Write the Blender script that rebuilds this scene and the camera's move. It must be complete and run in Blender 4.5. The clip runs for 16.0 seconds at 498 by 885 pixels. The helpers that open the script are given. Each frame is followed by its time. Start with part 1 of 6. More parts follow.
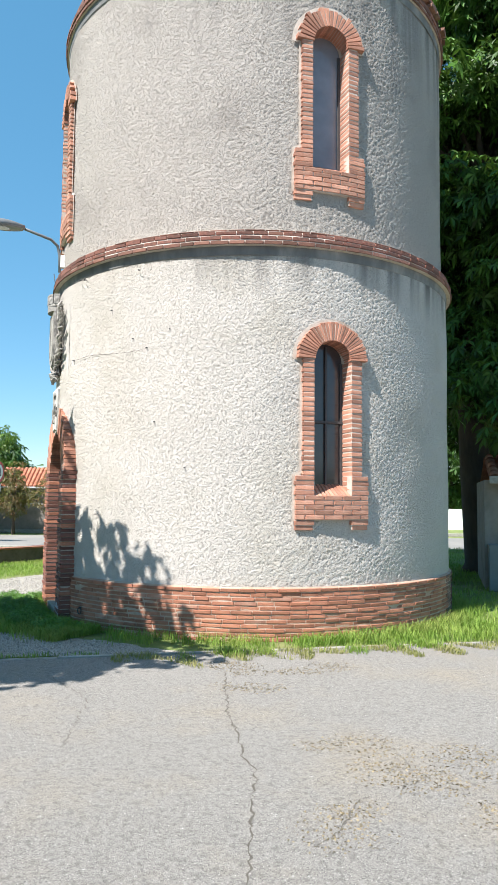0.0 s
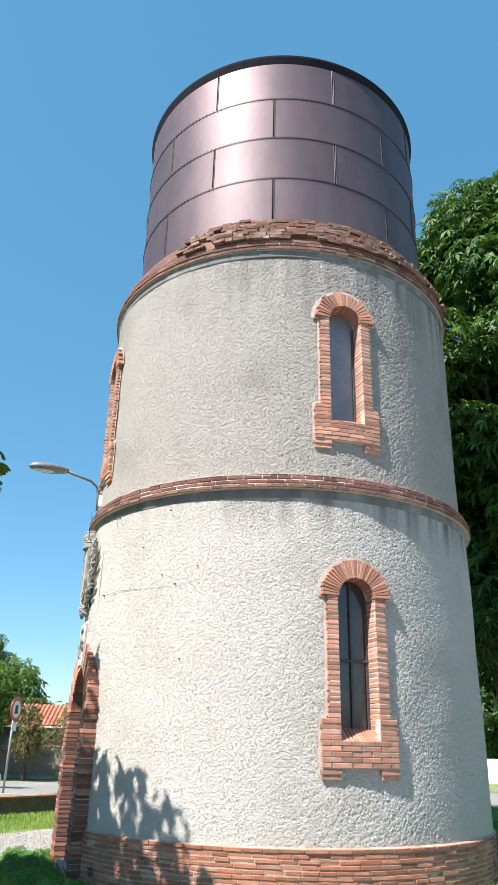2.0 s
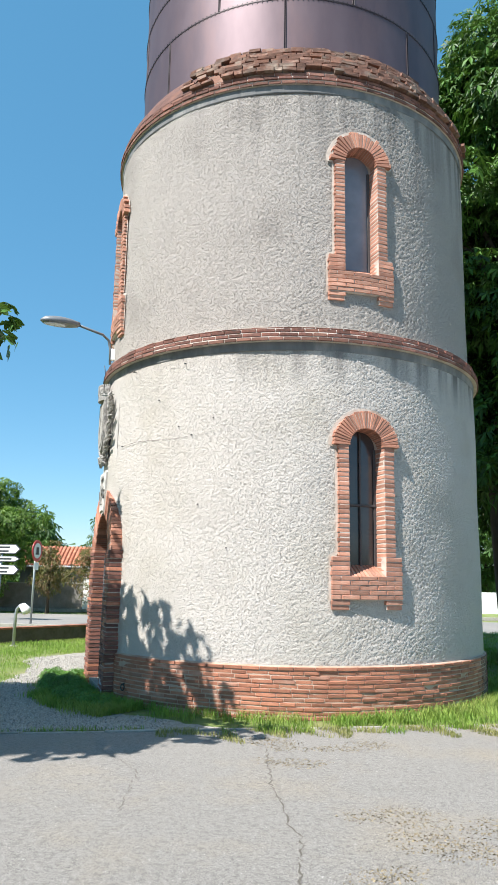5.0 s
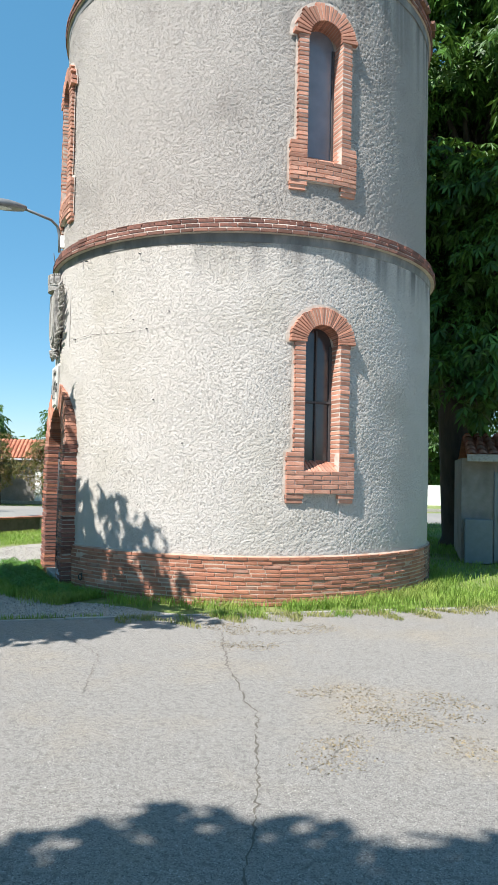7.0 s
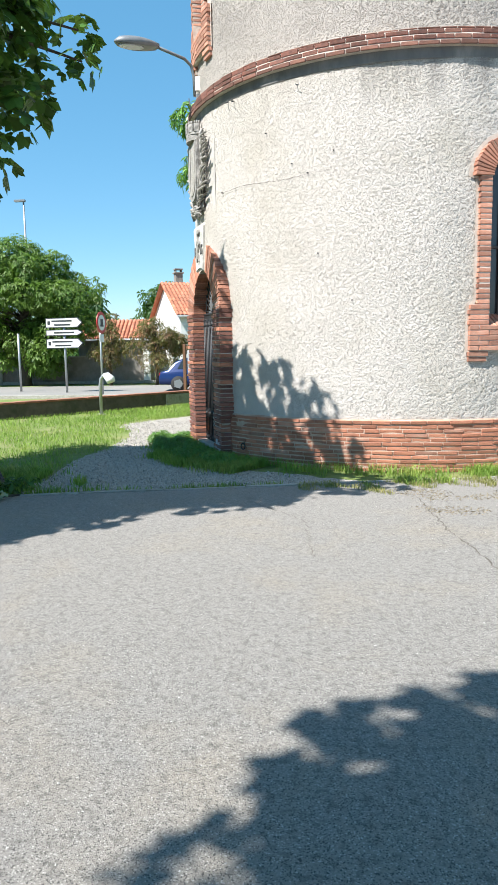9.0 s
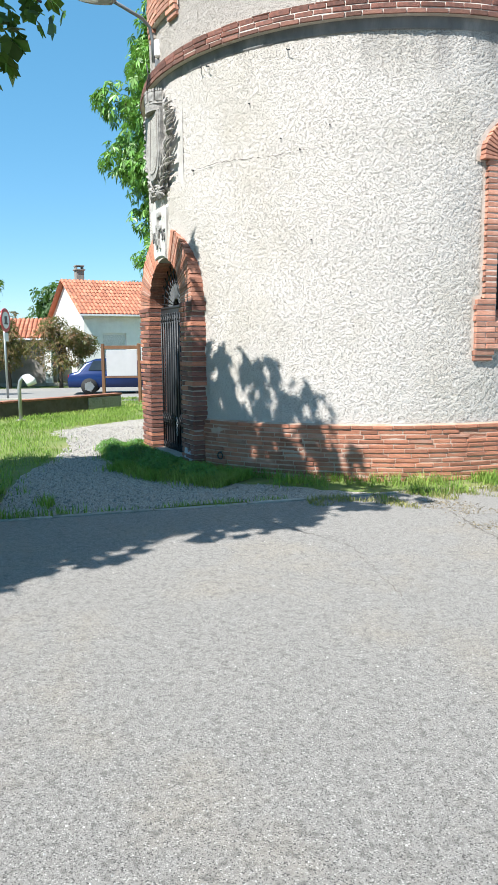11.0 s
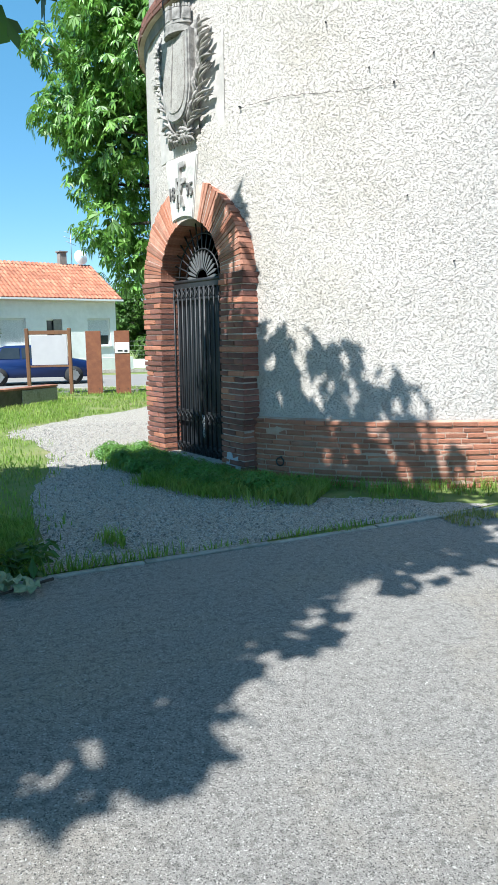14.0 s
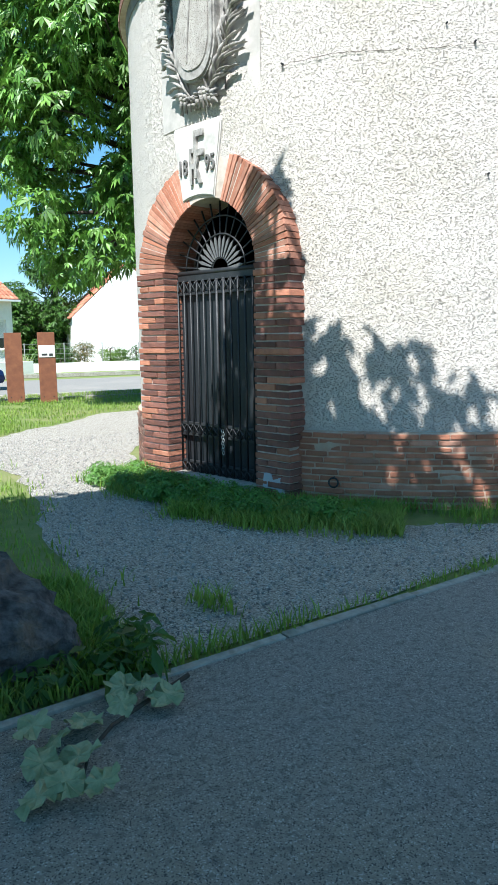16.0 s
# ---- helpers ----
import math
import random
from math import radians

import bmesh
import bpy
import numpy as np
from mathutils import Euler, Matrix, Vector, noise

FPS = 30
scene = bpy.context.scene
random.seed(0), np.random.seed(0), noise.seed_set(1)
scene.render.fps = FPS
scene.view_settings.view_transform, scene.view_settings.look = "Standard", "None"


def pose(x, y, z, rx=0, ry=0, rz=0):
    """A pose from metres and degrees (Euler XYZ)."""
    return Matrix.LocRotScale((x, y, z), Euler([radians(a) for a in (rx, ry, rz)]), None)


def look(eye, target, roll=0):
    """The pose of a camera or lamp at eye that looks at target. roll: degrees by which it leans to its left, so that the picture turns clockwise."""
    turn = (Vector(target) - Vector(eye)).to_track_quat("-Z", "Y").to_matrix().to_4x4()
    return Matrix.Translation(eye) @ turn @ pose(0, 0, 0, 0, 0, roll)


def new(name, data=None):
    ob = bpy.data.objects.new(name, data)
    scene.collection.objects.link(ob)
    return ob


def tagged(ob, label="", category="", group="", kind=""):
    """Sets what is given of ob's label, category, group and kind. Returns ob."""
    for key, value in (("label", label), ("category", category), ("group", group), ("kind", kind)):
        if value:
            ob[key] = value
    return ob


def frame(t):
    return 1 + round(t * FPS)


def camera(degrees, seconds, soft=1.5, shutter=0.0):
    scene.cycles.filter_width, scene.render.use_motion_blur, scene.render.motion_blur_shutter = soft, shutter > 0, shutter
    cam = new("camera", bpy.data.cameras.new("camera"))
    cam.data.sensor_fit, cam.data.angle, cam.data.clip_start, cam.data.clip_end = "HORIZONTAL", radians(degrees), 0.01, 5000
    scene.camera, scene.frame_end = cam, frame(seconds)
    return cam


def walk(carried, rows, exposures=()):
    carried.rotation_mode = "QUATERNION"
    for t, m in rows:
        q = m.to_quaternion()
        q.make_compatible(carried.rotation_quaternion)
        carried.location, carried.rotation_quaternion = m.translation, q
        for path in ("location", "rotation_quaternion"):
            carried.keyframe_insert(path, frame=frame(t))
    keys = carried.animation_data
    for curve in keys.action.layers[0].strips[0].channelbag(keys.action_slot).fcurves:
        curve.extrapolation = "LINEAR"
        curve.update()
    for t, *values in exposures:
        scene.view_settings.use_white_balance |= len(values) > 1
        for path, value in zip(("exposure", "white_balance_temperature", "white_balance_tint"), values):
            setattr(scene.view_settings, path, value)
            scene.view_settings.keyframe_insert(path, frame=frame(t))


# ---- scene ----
# ---------------------------------------------------------------- camera
cam = camera(38.7, 16.0, 1.0)
PATH = [
    (0, (-0.000, -13.086, 1.909), (-0.020, -5.109, 2.516), 0.52),
    (0.5, (-0.003, -13.186, 1.866), (-0.007, -5.312, 3.279), 0.65),
    (1, (0.002, -13.369, 1.851), (-0.155, -5.658, 3.973), -0.08),
    (1.5, (-0.007, -13.427, 1.904), (-0.170, -5.979, 4.819), 2.64),
    (2, (0.055, -13.511, 1.910), (-0.306, -6.143, 5.004), 1.43),
    (2.5, (-0.047, -13.548, 1.899), (-0.076, -6.179, 5.013), 0.87),
    (3, (-0.169, -13.627, 1.888), (-0.051, -6.230, 4.933), 0.60),
    (3.5, (-0.137, -13.648, 1.880), (-0.197, -6.120, 4.586), 1.34),
    (4, (-0.142, -13.621, 1.881), (-0.362, -5.970, 4.208), 2.05),
    (4.2, (-0.141, -13.640, 1.873), (-0.460, -5.925, 3.967), 1.50),
    (6.3, (-0.098, -13.706, 1.916), (-0.473, -5.770, 2.858), 0.83),
    (6.5, (-0.110, -13.701, 1.913), (-0.335, -5.744, 2.710), 0.50),
    (7, (-0.201, -13.685, 1.917), (0.006, -5.694, 2.235), 1.19),
    (7.5, (-0.358, -13.679, 1.870), (-0.364, -5.695, 1.363), 1.34),
    (8, (-0.636, -13.444, 1.783), (-1.106, -5.485, 1.129), 0.02),
    (8.5, (-0.981, -13.256, 1.709), (-1.603, -5.321, 0.896), 0.00),
    (9, (-1.385, -13.096, 1.682), (-2.141, -5.202, 0.628), -0.95),
    (9.5, (-1.739, -12.829, 1.674), (-2.216, -4.863, 1.117), -3.65),
    (10, (-2.197, -12.535, 1.671), (-1.916, -4.558, 1.129), -2.31),
    (10.2, (-2.332, -12.452, 1.664), (-1.995, -4.495, 0.902), -1.74),
    (12.3, (-3.367, -11.066, 1.589), (-2.259, -3.222, 0.471), 0.65),
    (12.5, (-3.535, -10.948, 1.590), (-2.118, -3.127, 0.686), -0.69),
    (13, (-3.896, -10.635, 1.592), (-2.450, -2.819, 0.691), 0.74),
    (13.5, (-4.276, -10.217, 1.581), (-3.182, -2.381, 0.397), 0.51),
    (14, (-4.633, -9.925, 1.598), (-2.751, -2.242, 0.397), -0.81),
    (14.5, (-4.962, -9.524, 1.599), (-2.768, -1.878, 0.748), -4.20),
    (15, (-5.299, -9.125, 1.606), (-2.596, -1.627, 0.912), 0.17),
    (15.5, (-5.567, -8.732, 1.579), (-2.604, -1.379, 0.505), 0.43),
    (16, (-5.786, -8.240, 1.588), (-2.650, -0.976, 0.403), -0.88),
]
EXPO = ((0, 1.04, 6350, 10), (3, 1.06, 6350, 10), (4.2, 1.0, 6320, 9.8), (7, 0.92, 6300, 9.5), (8.5, 1.02, 6280, 9.2), (10, 1.05, 6250, 9), (12, 1.01, 6050, 8), (16, 1.05, 5950, 6.5))
walk(cam, [(t, look(eye, target, roll)) for t, eye, target, roll in PATH], EXPO)

# ---------------------------------------------------------------- light
SUN_A, SUN_EL = radians(-44), radians(54)
sun_dir = Vector((math.sin(SUN_A) * math.cos(SUN_EL), -math.cos(SUN_A) * math.cos(SUN_EL), math.sin(SUN_EL)))
world = bpy.data.worlds.new("world")
scene.world = world
world.use_nodes = True
wn = world.node_tree.nodes
sky = wn.new("ShaderNodeTexSky")
sky.sky_type, sky.sun_disc = "NISHITA", False
sky.sun_elevation, sky.sun_rotation = SUN_EL, math.atan2(sun_dir.x, sun_dir.y)
sky.altitude, sky.air_density, sky.dust_density, sky.ozone_density = 800, 1.0, 0.05, 1.0
hue = wn.new("ShaderNodeHueSaturation")
hue.inputs["Hue"].default_value, hue.inputs["Saturation"].default_value, hue.inputs["Value"].default_value = 0.484, 1.14, 1.3
world.node_tree.links.new(sky.outputs["Color"], hue.inputs["Color"])
haze = wn.new("ShaderNodeMix")
haze.data_type = "RGBA"
haze.inputs[0].default_value, haze.inputs[7].default_value = 0.5, (0.75, 2.6, 4.4, 1)
world.node_tree.links.new(hue.outputs["Color"], haze.inputs[6])
world.node_tree.links.new(haze.outputs[2], wn["Background"].inputs["Color"])
wn["Background"].inputs["Strength"].default_value = 0.082
sun_data = bpy.data.lights.new("sun", "SUN")
sun_data.energy, sun_data.angle, sun_data.color = 5.0, radians(0.5), (1.0, 0.955, 0.89)
sun = new("sun", sun_data)
sun.matrix_world = look(sun_dir * 60, (0, 0, 0))

# ---------------------------------------------------------------- materials
rng = np.random.default_rng(7)


def surf(name, c1, c2, scale=6.0, rough=0.8, bump=0.0, bump_scale=60.0, metal=0.0, rnd=0.0, stain=None, stain_scale=1.2, island=False,
         stretch=(1, 1, 1), translucent=0.0, specular=0.5, depth=0.01, streak=None, contrast=0.2, pits=None, grains=None, blotch=None):
    """A two-scale procedural surface: a mix of c1 and c2 by fine noise, a broad stain, brightness that varies from piece to piece, and a bump."""
    m = bpy.data.materials.new(name)
    m.use_nodes = True
    n, l = m.node_tree.nodes, m.node_tree.links
    b = n["Principled BSDF"]
    tc = n.new("ShaderNodeTexCoord")
    mp = n.new("ShaderNodeMapping")
    mp.inputs["Scale"].default_value = stretch
    l.new(tc.outputs["Object"], mp.inputs["Vector"])

    def nz(s, d=4, r=0.6):
        t = n.new("ShaderNodeTexNoise")
        t.inputs["Scale"].default_value, t.inputs["Detail"].default_value, t.inputs["Roughness"].default_value = s, d, r
        l.new(mp.outputs["Vector"], t.inputs["Vector"])
        return t.outputs["Fac"]

    def ramp(fac, a, z):
        r = n.new("ShaderNodeMapRange")
        r.inputs["From Min"].default_value, r.inputs["From Max"].default_value = a, z
        l.new(fac, r.inputs["Value"])
        return r.outputs["Result"]

    def mix(fac, a, z, mode="MIX"):
        x = n.new("ShaderNodeMix")
        x.data_type, x.blend_type = "RGBA", mode
        for k, v in ((0, fac), (6, a), (7, z)):
            if hasattr(v, "is_linked"):
                l.new(v, x.inputs[k])
            else:
                x.inputs[k].default_value = (*v, 1) if isinstance(v, tuple) else v
        return x.outputs[2]

    col = mix(ramp(nz(scale), 0.5 - contrast, 0.5 + contrast), c1, c2)
    if stain:
        col = mix(ramp(nz(stain_scale, 5, 0.65), 0.5, 0.78), col, stain)
    pit_height = None
    if pits:
        # small pits, wider than high, darkened by dirt and by painted-in shade: the same noise gives their colour and
        # their depth
        ps, lo, hi, pc, amount = pits
        m3 = n.new("ShaderNodeMapping")
        m3.inputs["Scale"].default_value = (1, 1, 1.7)
        l.new(tc.outputs["Object"], m3.inputs["Vector"])
        t = n.new("ShaderNodeTexNoise")
        t.inputs["Scale"].default_value, t.inputs["Detail"].default_value, t.inputs["Roughness"].default_value = ps, 2, 0.5
        l.new(m3.outputs["Vector"], t.inputs["Vector"])
        pit_height = ramp(t.outputs["Fac"], lo, hi)
        deep = n.new("ShaderNodeMapRange")
        deep.inputs["To Min"].default_value, deep.inputs["To Max"].default_value = amount, 0.0
        l.new(pit_height, deep.inputs["Value"])
        col = mix(deep.outputs["Result"], col, pc)
    if grains:
        # aggregate: stones of several tones set in the binder
        gs, pale, share = grains
        vo = n.new("ShaderNodeTexVoronoi")
        vo.inputs["Scale"].default_value = gs
        l.new(mp.outputs["Vector"], vo.inputs["Vector"])
        sc = n.new("ShaderNodeSeparateColor")
        l.new(vo.outputs["Color"], sc.inputs["Color"])
        col = mix(ramp(sc.outputs["Red"], 1 - share, 1.0), col, pale)
        col = mix(ramp(sc.outputs["Green"], 0.82, 0.90), col, tuple(0.4 * c for c in c2))
        pit_height = None
    if blotch:
        # worn spots a few centimetres wide where the binder shows
        bs, lo, hi, bc, amount = blotch
        bl = n.new("ShaderNodeMath")
        bl.operation = "MULTIPLY"
        bl.inputs[1].default_value = amount
        l.new(ramp(nz(bs, 3, 0.6), lo, hi), bl.inputs[0])
        col = mix(bl.outputs[0], col, bc)
    if streak:
        # rain streaks that run down from a ledge at height streak[1], fading towards streak[0]
        sp = n.new("ShaderNodeSeparateXYZ")
        l.new(tc.outputs["Object"], sp.inputs["Vector"])
        m2 = n.new("ShaderNodeMapping")
        m2.inputs["Scale"].default_value = (4.5, 4.5, 0.22)
        l.new(tc.outputs["Object"], m2.inputs["Vector"])
        t = n.new("ShaderNodeTexNoise")
        t.inputs["Scale"].default_value, t.inputs["Detail"].default_value = 1.0, 6
        l.new(m2.outputs["Vector"], t.inputs["Vector"])
        side = n.new("ShaderNodeMath")
        side.operation = "MULTIPLY"
        l.new(ramp(sp.outputs["Z"], streak[0], streak[1]), side.inputs[0])
        l.new(ramp(sp.outputs["X"], -2.6, 2.0), side.inputs[1])
        pw = n.new("ShaderNodeMath")
        pw.operation = "MULTIPLY"
        l.new(side.outputs[0], pw.inputs[0])
        l.new(ramp(t.outputs["Fac"], 0.42, 0.66), pw.inputs[1])
        col = mix(pw.outputs[0], col, streak[2])
    if rnd:
        info = n.new("ShaderNodeNewGeometry" if island else "ShaderNodeObjectInfo")
        src = info.outputs["Random Per Island" if island else "Random"]
        mr = n.new("ShaderNodeMapRange")
        mr.inputs["To Min"].default_value, mr.inputs["To Max"].default_value = 1 - rnd, 1 + rnd
        l.new(src, mr.inputs["Value"])
        hs = n.new("ShaderNodeHueSaturation")
        l.new(mr.outputs["Result"], hs.inputs["Value"])
        l.new(col, hs.inputs["Color"])
        col = hs.outputs["Color"]
    l.new(col, b.inputs["Base Color"])
    b.inputs["Roughness"].default_value, b.inputs["Metallic"].default_value = rough, metal
    b.inputs["Specular IOR Level"].default_value = specular
    if bump:
        bp = n.new("ShaderNodeBump")
        bp.inputs["Strength"].default_value, bp.inputs["Distance"].default_value = bump, depth
        l.new(pit_height if pits else nz(bump_scale, 5, 0.7), bp.inputs["Height"])
        l.new(bp.outputs["Normal"], b.inputs["Normal"])
    if translucent:
        tr = n.new("ShaderNodeBsdfTranslucent")
        l.new(mix(0.6, col, (0.28, 0.50, 0.07)), tr.inputs["Color"])
        ms = n.new("ShaderNodeMixShader")
        ms.inputs["Fac"].default_value = translucent
        l.new(b.outputs["BSDF"], ms.inputs[1])
        l.new(tr.outputs["BSDF"], ms.inputs[2])
        l.new(ms.outputs["Shader"], n["Material Output"].inputs["Surface"])
    return m


M_CAST = surf("roughcast", (0.64, 0.59, 0.54), (0.52, 0.475, 0.43), 60, 0.92, 1.0, 45, stain=(0.48, 0.435, 0.37), stain_scale=0.7, pits=(56, 0.28, 0.47, (0.17, 0.15, 0.13), 0.30), streak=(4.6, 5.25, (0.15, 0.14, 0.13)), depth=0.02, contrast=0.16)
M_CAST_UP = surf("roughcast_upper", (0.50, 0.45, 0.405), (0.39, 0.35, 0.315), 60, 0.93, 1.0, 42, stain=(0.32, 0.285, 0.255), stain_scale=0.6, pits=(56, 0.30, 0.48, (0.13, 0.12, 0.11), 0.42), streak=(8.0, 9.7, (0.15, 0.14, 0.13)), depth=0.022, contrast=0.16)
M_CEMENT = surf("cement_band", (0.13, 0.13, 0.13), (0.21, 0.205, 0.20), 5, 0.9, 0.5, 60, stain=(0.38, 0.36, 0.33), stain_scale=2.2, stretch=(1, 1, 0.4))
M_PLASTER = surf("plaster", (0.56, 0.52, 0.48), (0.44, 0.41, 0.38), 7, 0.85, 0.4, 50, stain=(0.36, 0.34, 0.31), stain_scale=3.2)
M_CARVED = surf("carved_stone", (0.47, 0.445, 0.41), (0.23, 0.215, 0.20), 16, 0.9, 0.7, 60, stain=(0.06, 0.057, 0.055), stain_scale=7)
M_KEY = surf("limestone_key", (0.66, 0.64, 0.60), (0.52, 0.49, 0.45), 11, 0.85, 0.5, 60, stain=(0.38, 0.36, 0.33), stain_scale=5)
M_SHIELD = surf("shield_stone", (0.47, 0.44, 0.40), (0.36, 0.33, 0.295), 12, 0.9, 0.8, 40, stain=(0.22, 0.20, 0.18), stain_scale=4, pits=(75, 0.34, 0.44, (0.12, 0.11, 0.10), 0.9), depth=0.008)
M_LETTER = surf("letter_dark", (0.12, 0.115, 0.11), (0.19, 0.18, 0.17), 30, 0.9, 0.4, 60)
M_MORTAR = surf("mortar", (0.62, 0.55, 0.48), (0.47, 0.40, 0.34), 12, 0.95, 0.6, 80, stain=(0.36, 0.25, 0.18), stain_scale=2)
M_MORTAR_RED = surf("plinth_mortar", (0.50, 0.31, 0.215), (0.62, 0.51, 0.41), 5, 0.95, 1.0, 70, stain=(0.36, 0.16, 0.10), stain_scale=1.6, depth=0.02)
M_BRICK = surf("brick_red", (0.45, 0.185, 0.11), (0.32, 0.118, 0.07), 14, 0.88, 0.8, 60, rnd=0.26, stain=(0.47, 0.215, 0.13), stain_scale=3, depth=0.015)
M_BRICK_W = surf("brick_window", (0.50, 0.235, 0.155), (0.37, 0.16, 0.105), 14, 0.86, 0.7, 60, rnd=0.3, stain=(0.56, 0.34, 0.25), stain_scale=4, depth=0.012)
M_BRICK_DARK = surf("brick_weathered_shaded", (0.22, 0.10, 0.075), (0.12, 0.062, 0.05), 10, 0.9, 0.8, 60, rnd=0.35, stain=(0.30, 0.14, 0.09), stain_scale=3, depth=0.015)
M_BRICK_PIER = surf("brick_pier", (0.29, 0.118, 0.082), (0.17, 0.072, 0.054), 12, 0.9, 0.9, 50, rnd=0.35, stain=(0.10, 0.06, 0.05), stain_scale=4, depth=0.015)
M_RUBBLE = surf("rubble", (0.24, 0.115, 0.075), (0.12, 0.065, 0.05), 9, 0.95, 0.9, 40, rnd=0.4, stain=(0.36, 0.30, 0.24), stain_scale=2.5, island=True)
M_TANK = surf("tank_steel", (0.135, 0.095, 0.105), (0.105, 0.072, 0.082), 2.2, 0.54, 0.08, 12, metal=0.55, rnd=0.10, stain=(0.16, 0.10, 0.10), stain_scale=1.4, stretch=(1, 1, 0.35))
M_TANK_RIM = surf("tank_rim", (0.014, 0.013, 0.018), (0.022, 0.02, 0.026), 4, 0.85, 0.1, 40, specular=0.1)
M_SEAM = surf("tank_seam", (0.06, 0.042, 0.045), (0.04, 0.03, 0.032), 8, 0.5, 0.1, 60, metal=0.4)
M_IRON = surf("wrought_iron", (0.018, 0.020, 0.023), (0.035, 0.036, 0.038), 20, 0.5, 0.2, 80, metal=0.2)
M_IRON_SUNLIT = surf("iron_sunlit", (0.11, 0.11, 0.112), (0.18, 0.18, 0.178), 20, 0.55, 0.2, 80, metal=0.2)
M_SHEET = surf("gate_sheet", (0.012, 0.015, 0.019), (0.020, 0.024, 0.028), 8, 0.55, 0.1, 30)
M_DARK = surf("dark_inside", (0.035, 0.033, 0.032), (0.02, 0.02, 0.02), 6, 0.9)
M_GLASS = surf("window_glass", (0.075, 0.062, 0.06), (0.05, 0.045, 0.05), 3, 0.10, 0.03, 8, specular=0.7)
M_GLASS_UP = surf("upper_window_glass", (0.25, 0.255, 0.29), (0.18, 0.185, 0.215), 2, 0.18, 0.03, 8, specular=0.6)
M_WINFRAME = surf("window_frame_dark", (0.05, 0.045, 0.045), (0.07, 0.06, 0.06), 20, 0.6)
M_ASPHALT = surf("asphalt", (0.305, 0.284, 0.258), (0.205, 0.19, 0.172), 90, 0.93, 1.0, 150, stain=(0.31, 0.26, 0.195), stain_scale=0.5, depth=0.008, contrast=0.13, grains=(210, (0.50, 0.47, 0.43), 0.16), blotch=(22, 0.53, 0.64, (0.10, 0.092, 0.083), 0.5))
M_MOSS = surf("dry_moss", (0.30, 0.245, 0.15), (0.17, 0.135, 0.085), 9, 0.95, rnd=0.4, island=True)
M_CRACK = surf("crack_dirt", (0.09, 0.08, 0.068), (0.15, 0.13, 0.105), 40, 0.95)
M_KERB = surf("edging_concrete", (0.40, 0.38, 0.34), (0.28, 0.26, 0.23), 20, 0.9, 0.6, 60, rnd=0.15, stain=(0.20, 0.19, 0.15), stain_scale=5)
M_GRAVEL = surf("gravel", (0.50, 0.45, 0.385), (0.25, 0.228, 0.20), 80, 0.95, 1.0, 110, stain=(0.40, 0.365, 0.31), stain_scale=0.8, depth=0.02, contrast=0.13, grains=(105, (0.70, 0.66, 0.60), 0.3))
M_STONES = surf("gravel_stones", (0.50, 0.475, 0.44), (0.24, 0.23, 0.215), 20, 0.9, 0.3, 60, rnd=0.4, island=True)
M_EARTH = surf("lawn_earth", (0.13, 0.20, 0.04), (0.22, 0.25, 0.075), 5, 0.95, 0.9, 40, stain=(0.32, 0.27, 0.15), stain_scale=0.5, depth=0.03)
M_GRASS = surf("grass", (0.135, 0.24, 0.035), (0.28, 0.37, 0.075), 3, 0.6, rnd=0.4, island=True, translucent=0.35, stain=(0.38, 0.36, 0.12), stain_scale=0.9, specular=0.3)
M_GRASS_DRY = surf("grass_dry", (0.34, 0.29, 0.12), (0.22, 0.23, 0.07), 3, 0.7, rnd=0.3, island=True, translucent=0.25)
M_LEAF = surf("leaf_chestnut", (0.03, 0.082, 0.013), (0.075, 0.16, 0.022), 0.8, 0.5, rnd=0.55, island=True, translucent=0.12, specular=0.35)
M_LEAF_BR = surf("leaf_chestnut_light", (0.085, 0.20, 0.035), (0.17, 0.33, 0.06), 1.5, 0.42, rnd=0.6, island=True, translucent=0.24, specular=0.5)
M_LEAF_DK = surf("leaf_dark", (0.03, 0.075, 0.016), (0.055, 0.115, 0.024), 1.5, 0.5, rnd=0.4, island=True, translucent=0.26, specular=0.4)
M_LEAF_YEL = surf("leaf_yellow", (0.13, 0.21, 0.02), (0.055, 0.12, 0.018), 0.7, 0.55, rnd=0.35, island=True, translucent=0.3)
M_LEAF_RED = surf("leaf_reddish", (0.085, 0.115, 0.03), (0.22, 0.085, 0.045), 3.5, 0.55, rnd=0.4, island=True, translucent=0.25)
M_WEED = surf("weed_leaf", (0.075, 0.19, 0.035), (0.15, 0.30, 0.06), 3, 0.5, rnd=0.4, island=True, translucent=0.3)
M_LEAF_WILT = surf("leaf_wilted", (0.42, 0.43, 0.26), (0.20, 0.24, 0.12), 14, 0.7, 0.4, 40, translucent=0.12)
M_BARK = surf("bark", (0.085, 0.065, 0.048), (0.045, 0.036, 0.028), 6, 0.95, 1.0, 24, stretch=(1, 1, 0.3), depth=0.03)
M_ROCK = surf("boulder", (0.17, 0.165, 0.17), (0.045, 0.043, 0.046), 16, 0.9, 1.0, 34, stain=(0.24, 0.17, 0.11), stain_scale=5, depth=0.04, contrast=0.15)
M_WHITE = surf("white_render", (0.85, 0.84, 0.81), (0.78, 0.77, 0.74), 4, 0.9, 0.2, 70, stain=(0.66, 0.65, 0.62), stain_scale=0.7)
M_ROOF = surf("roof_tile", (0.52, 0.20, 0.115), (0.40, 0.145, 0.085), 8, 0.88, 0.4, 40, rnd=0.25, stain=(0.58, 0.30, 0.19), stain_scale=1.5, island=True)
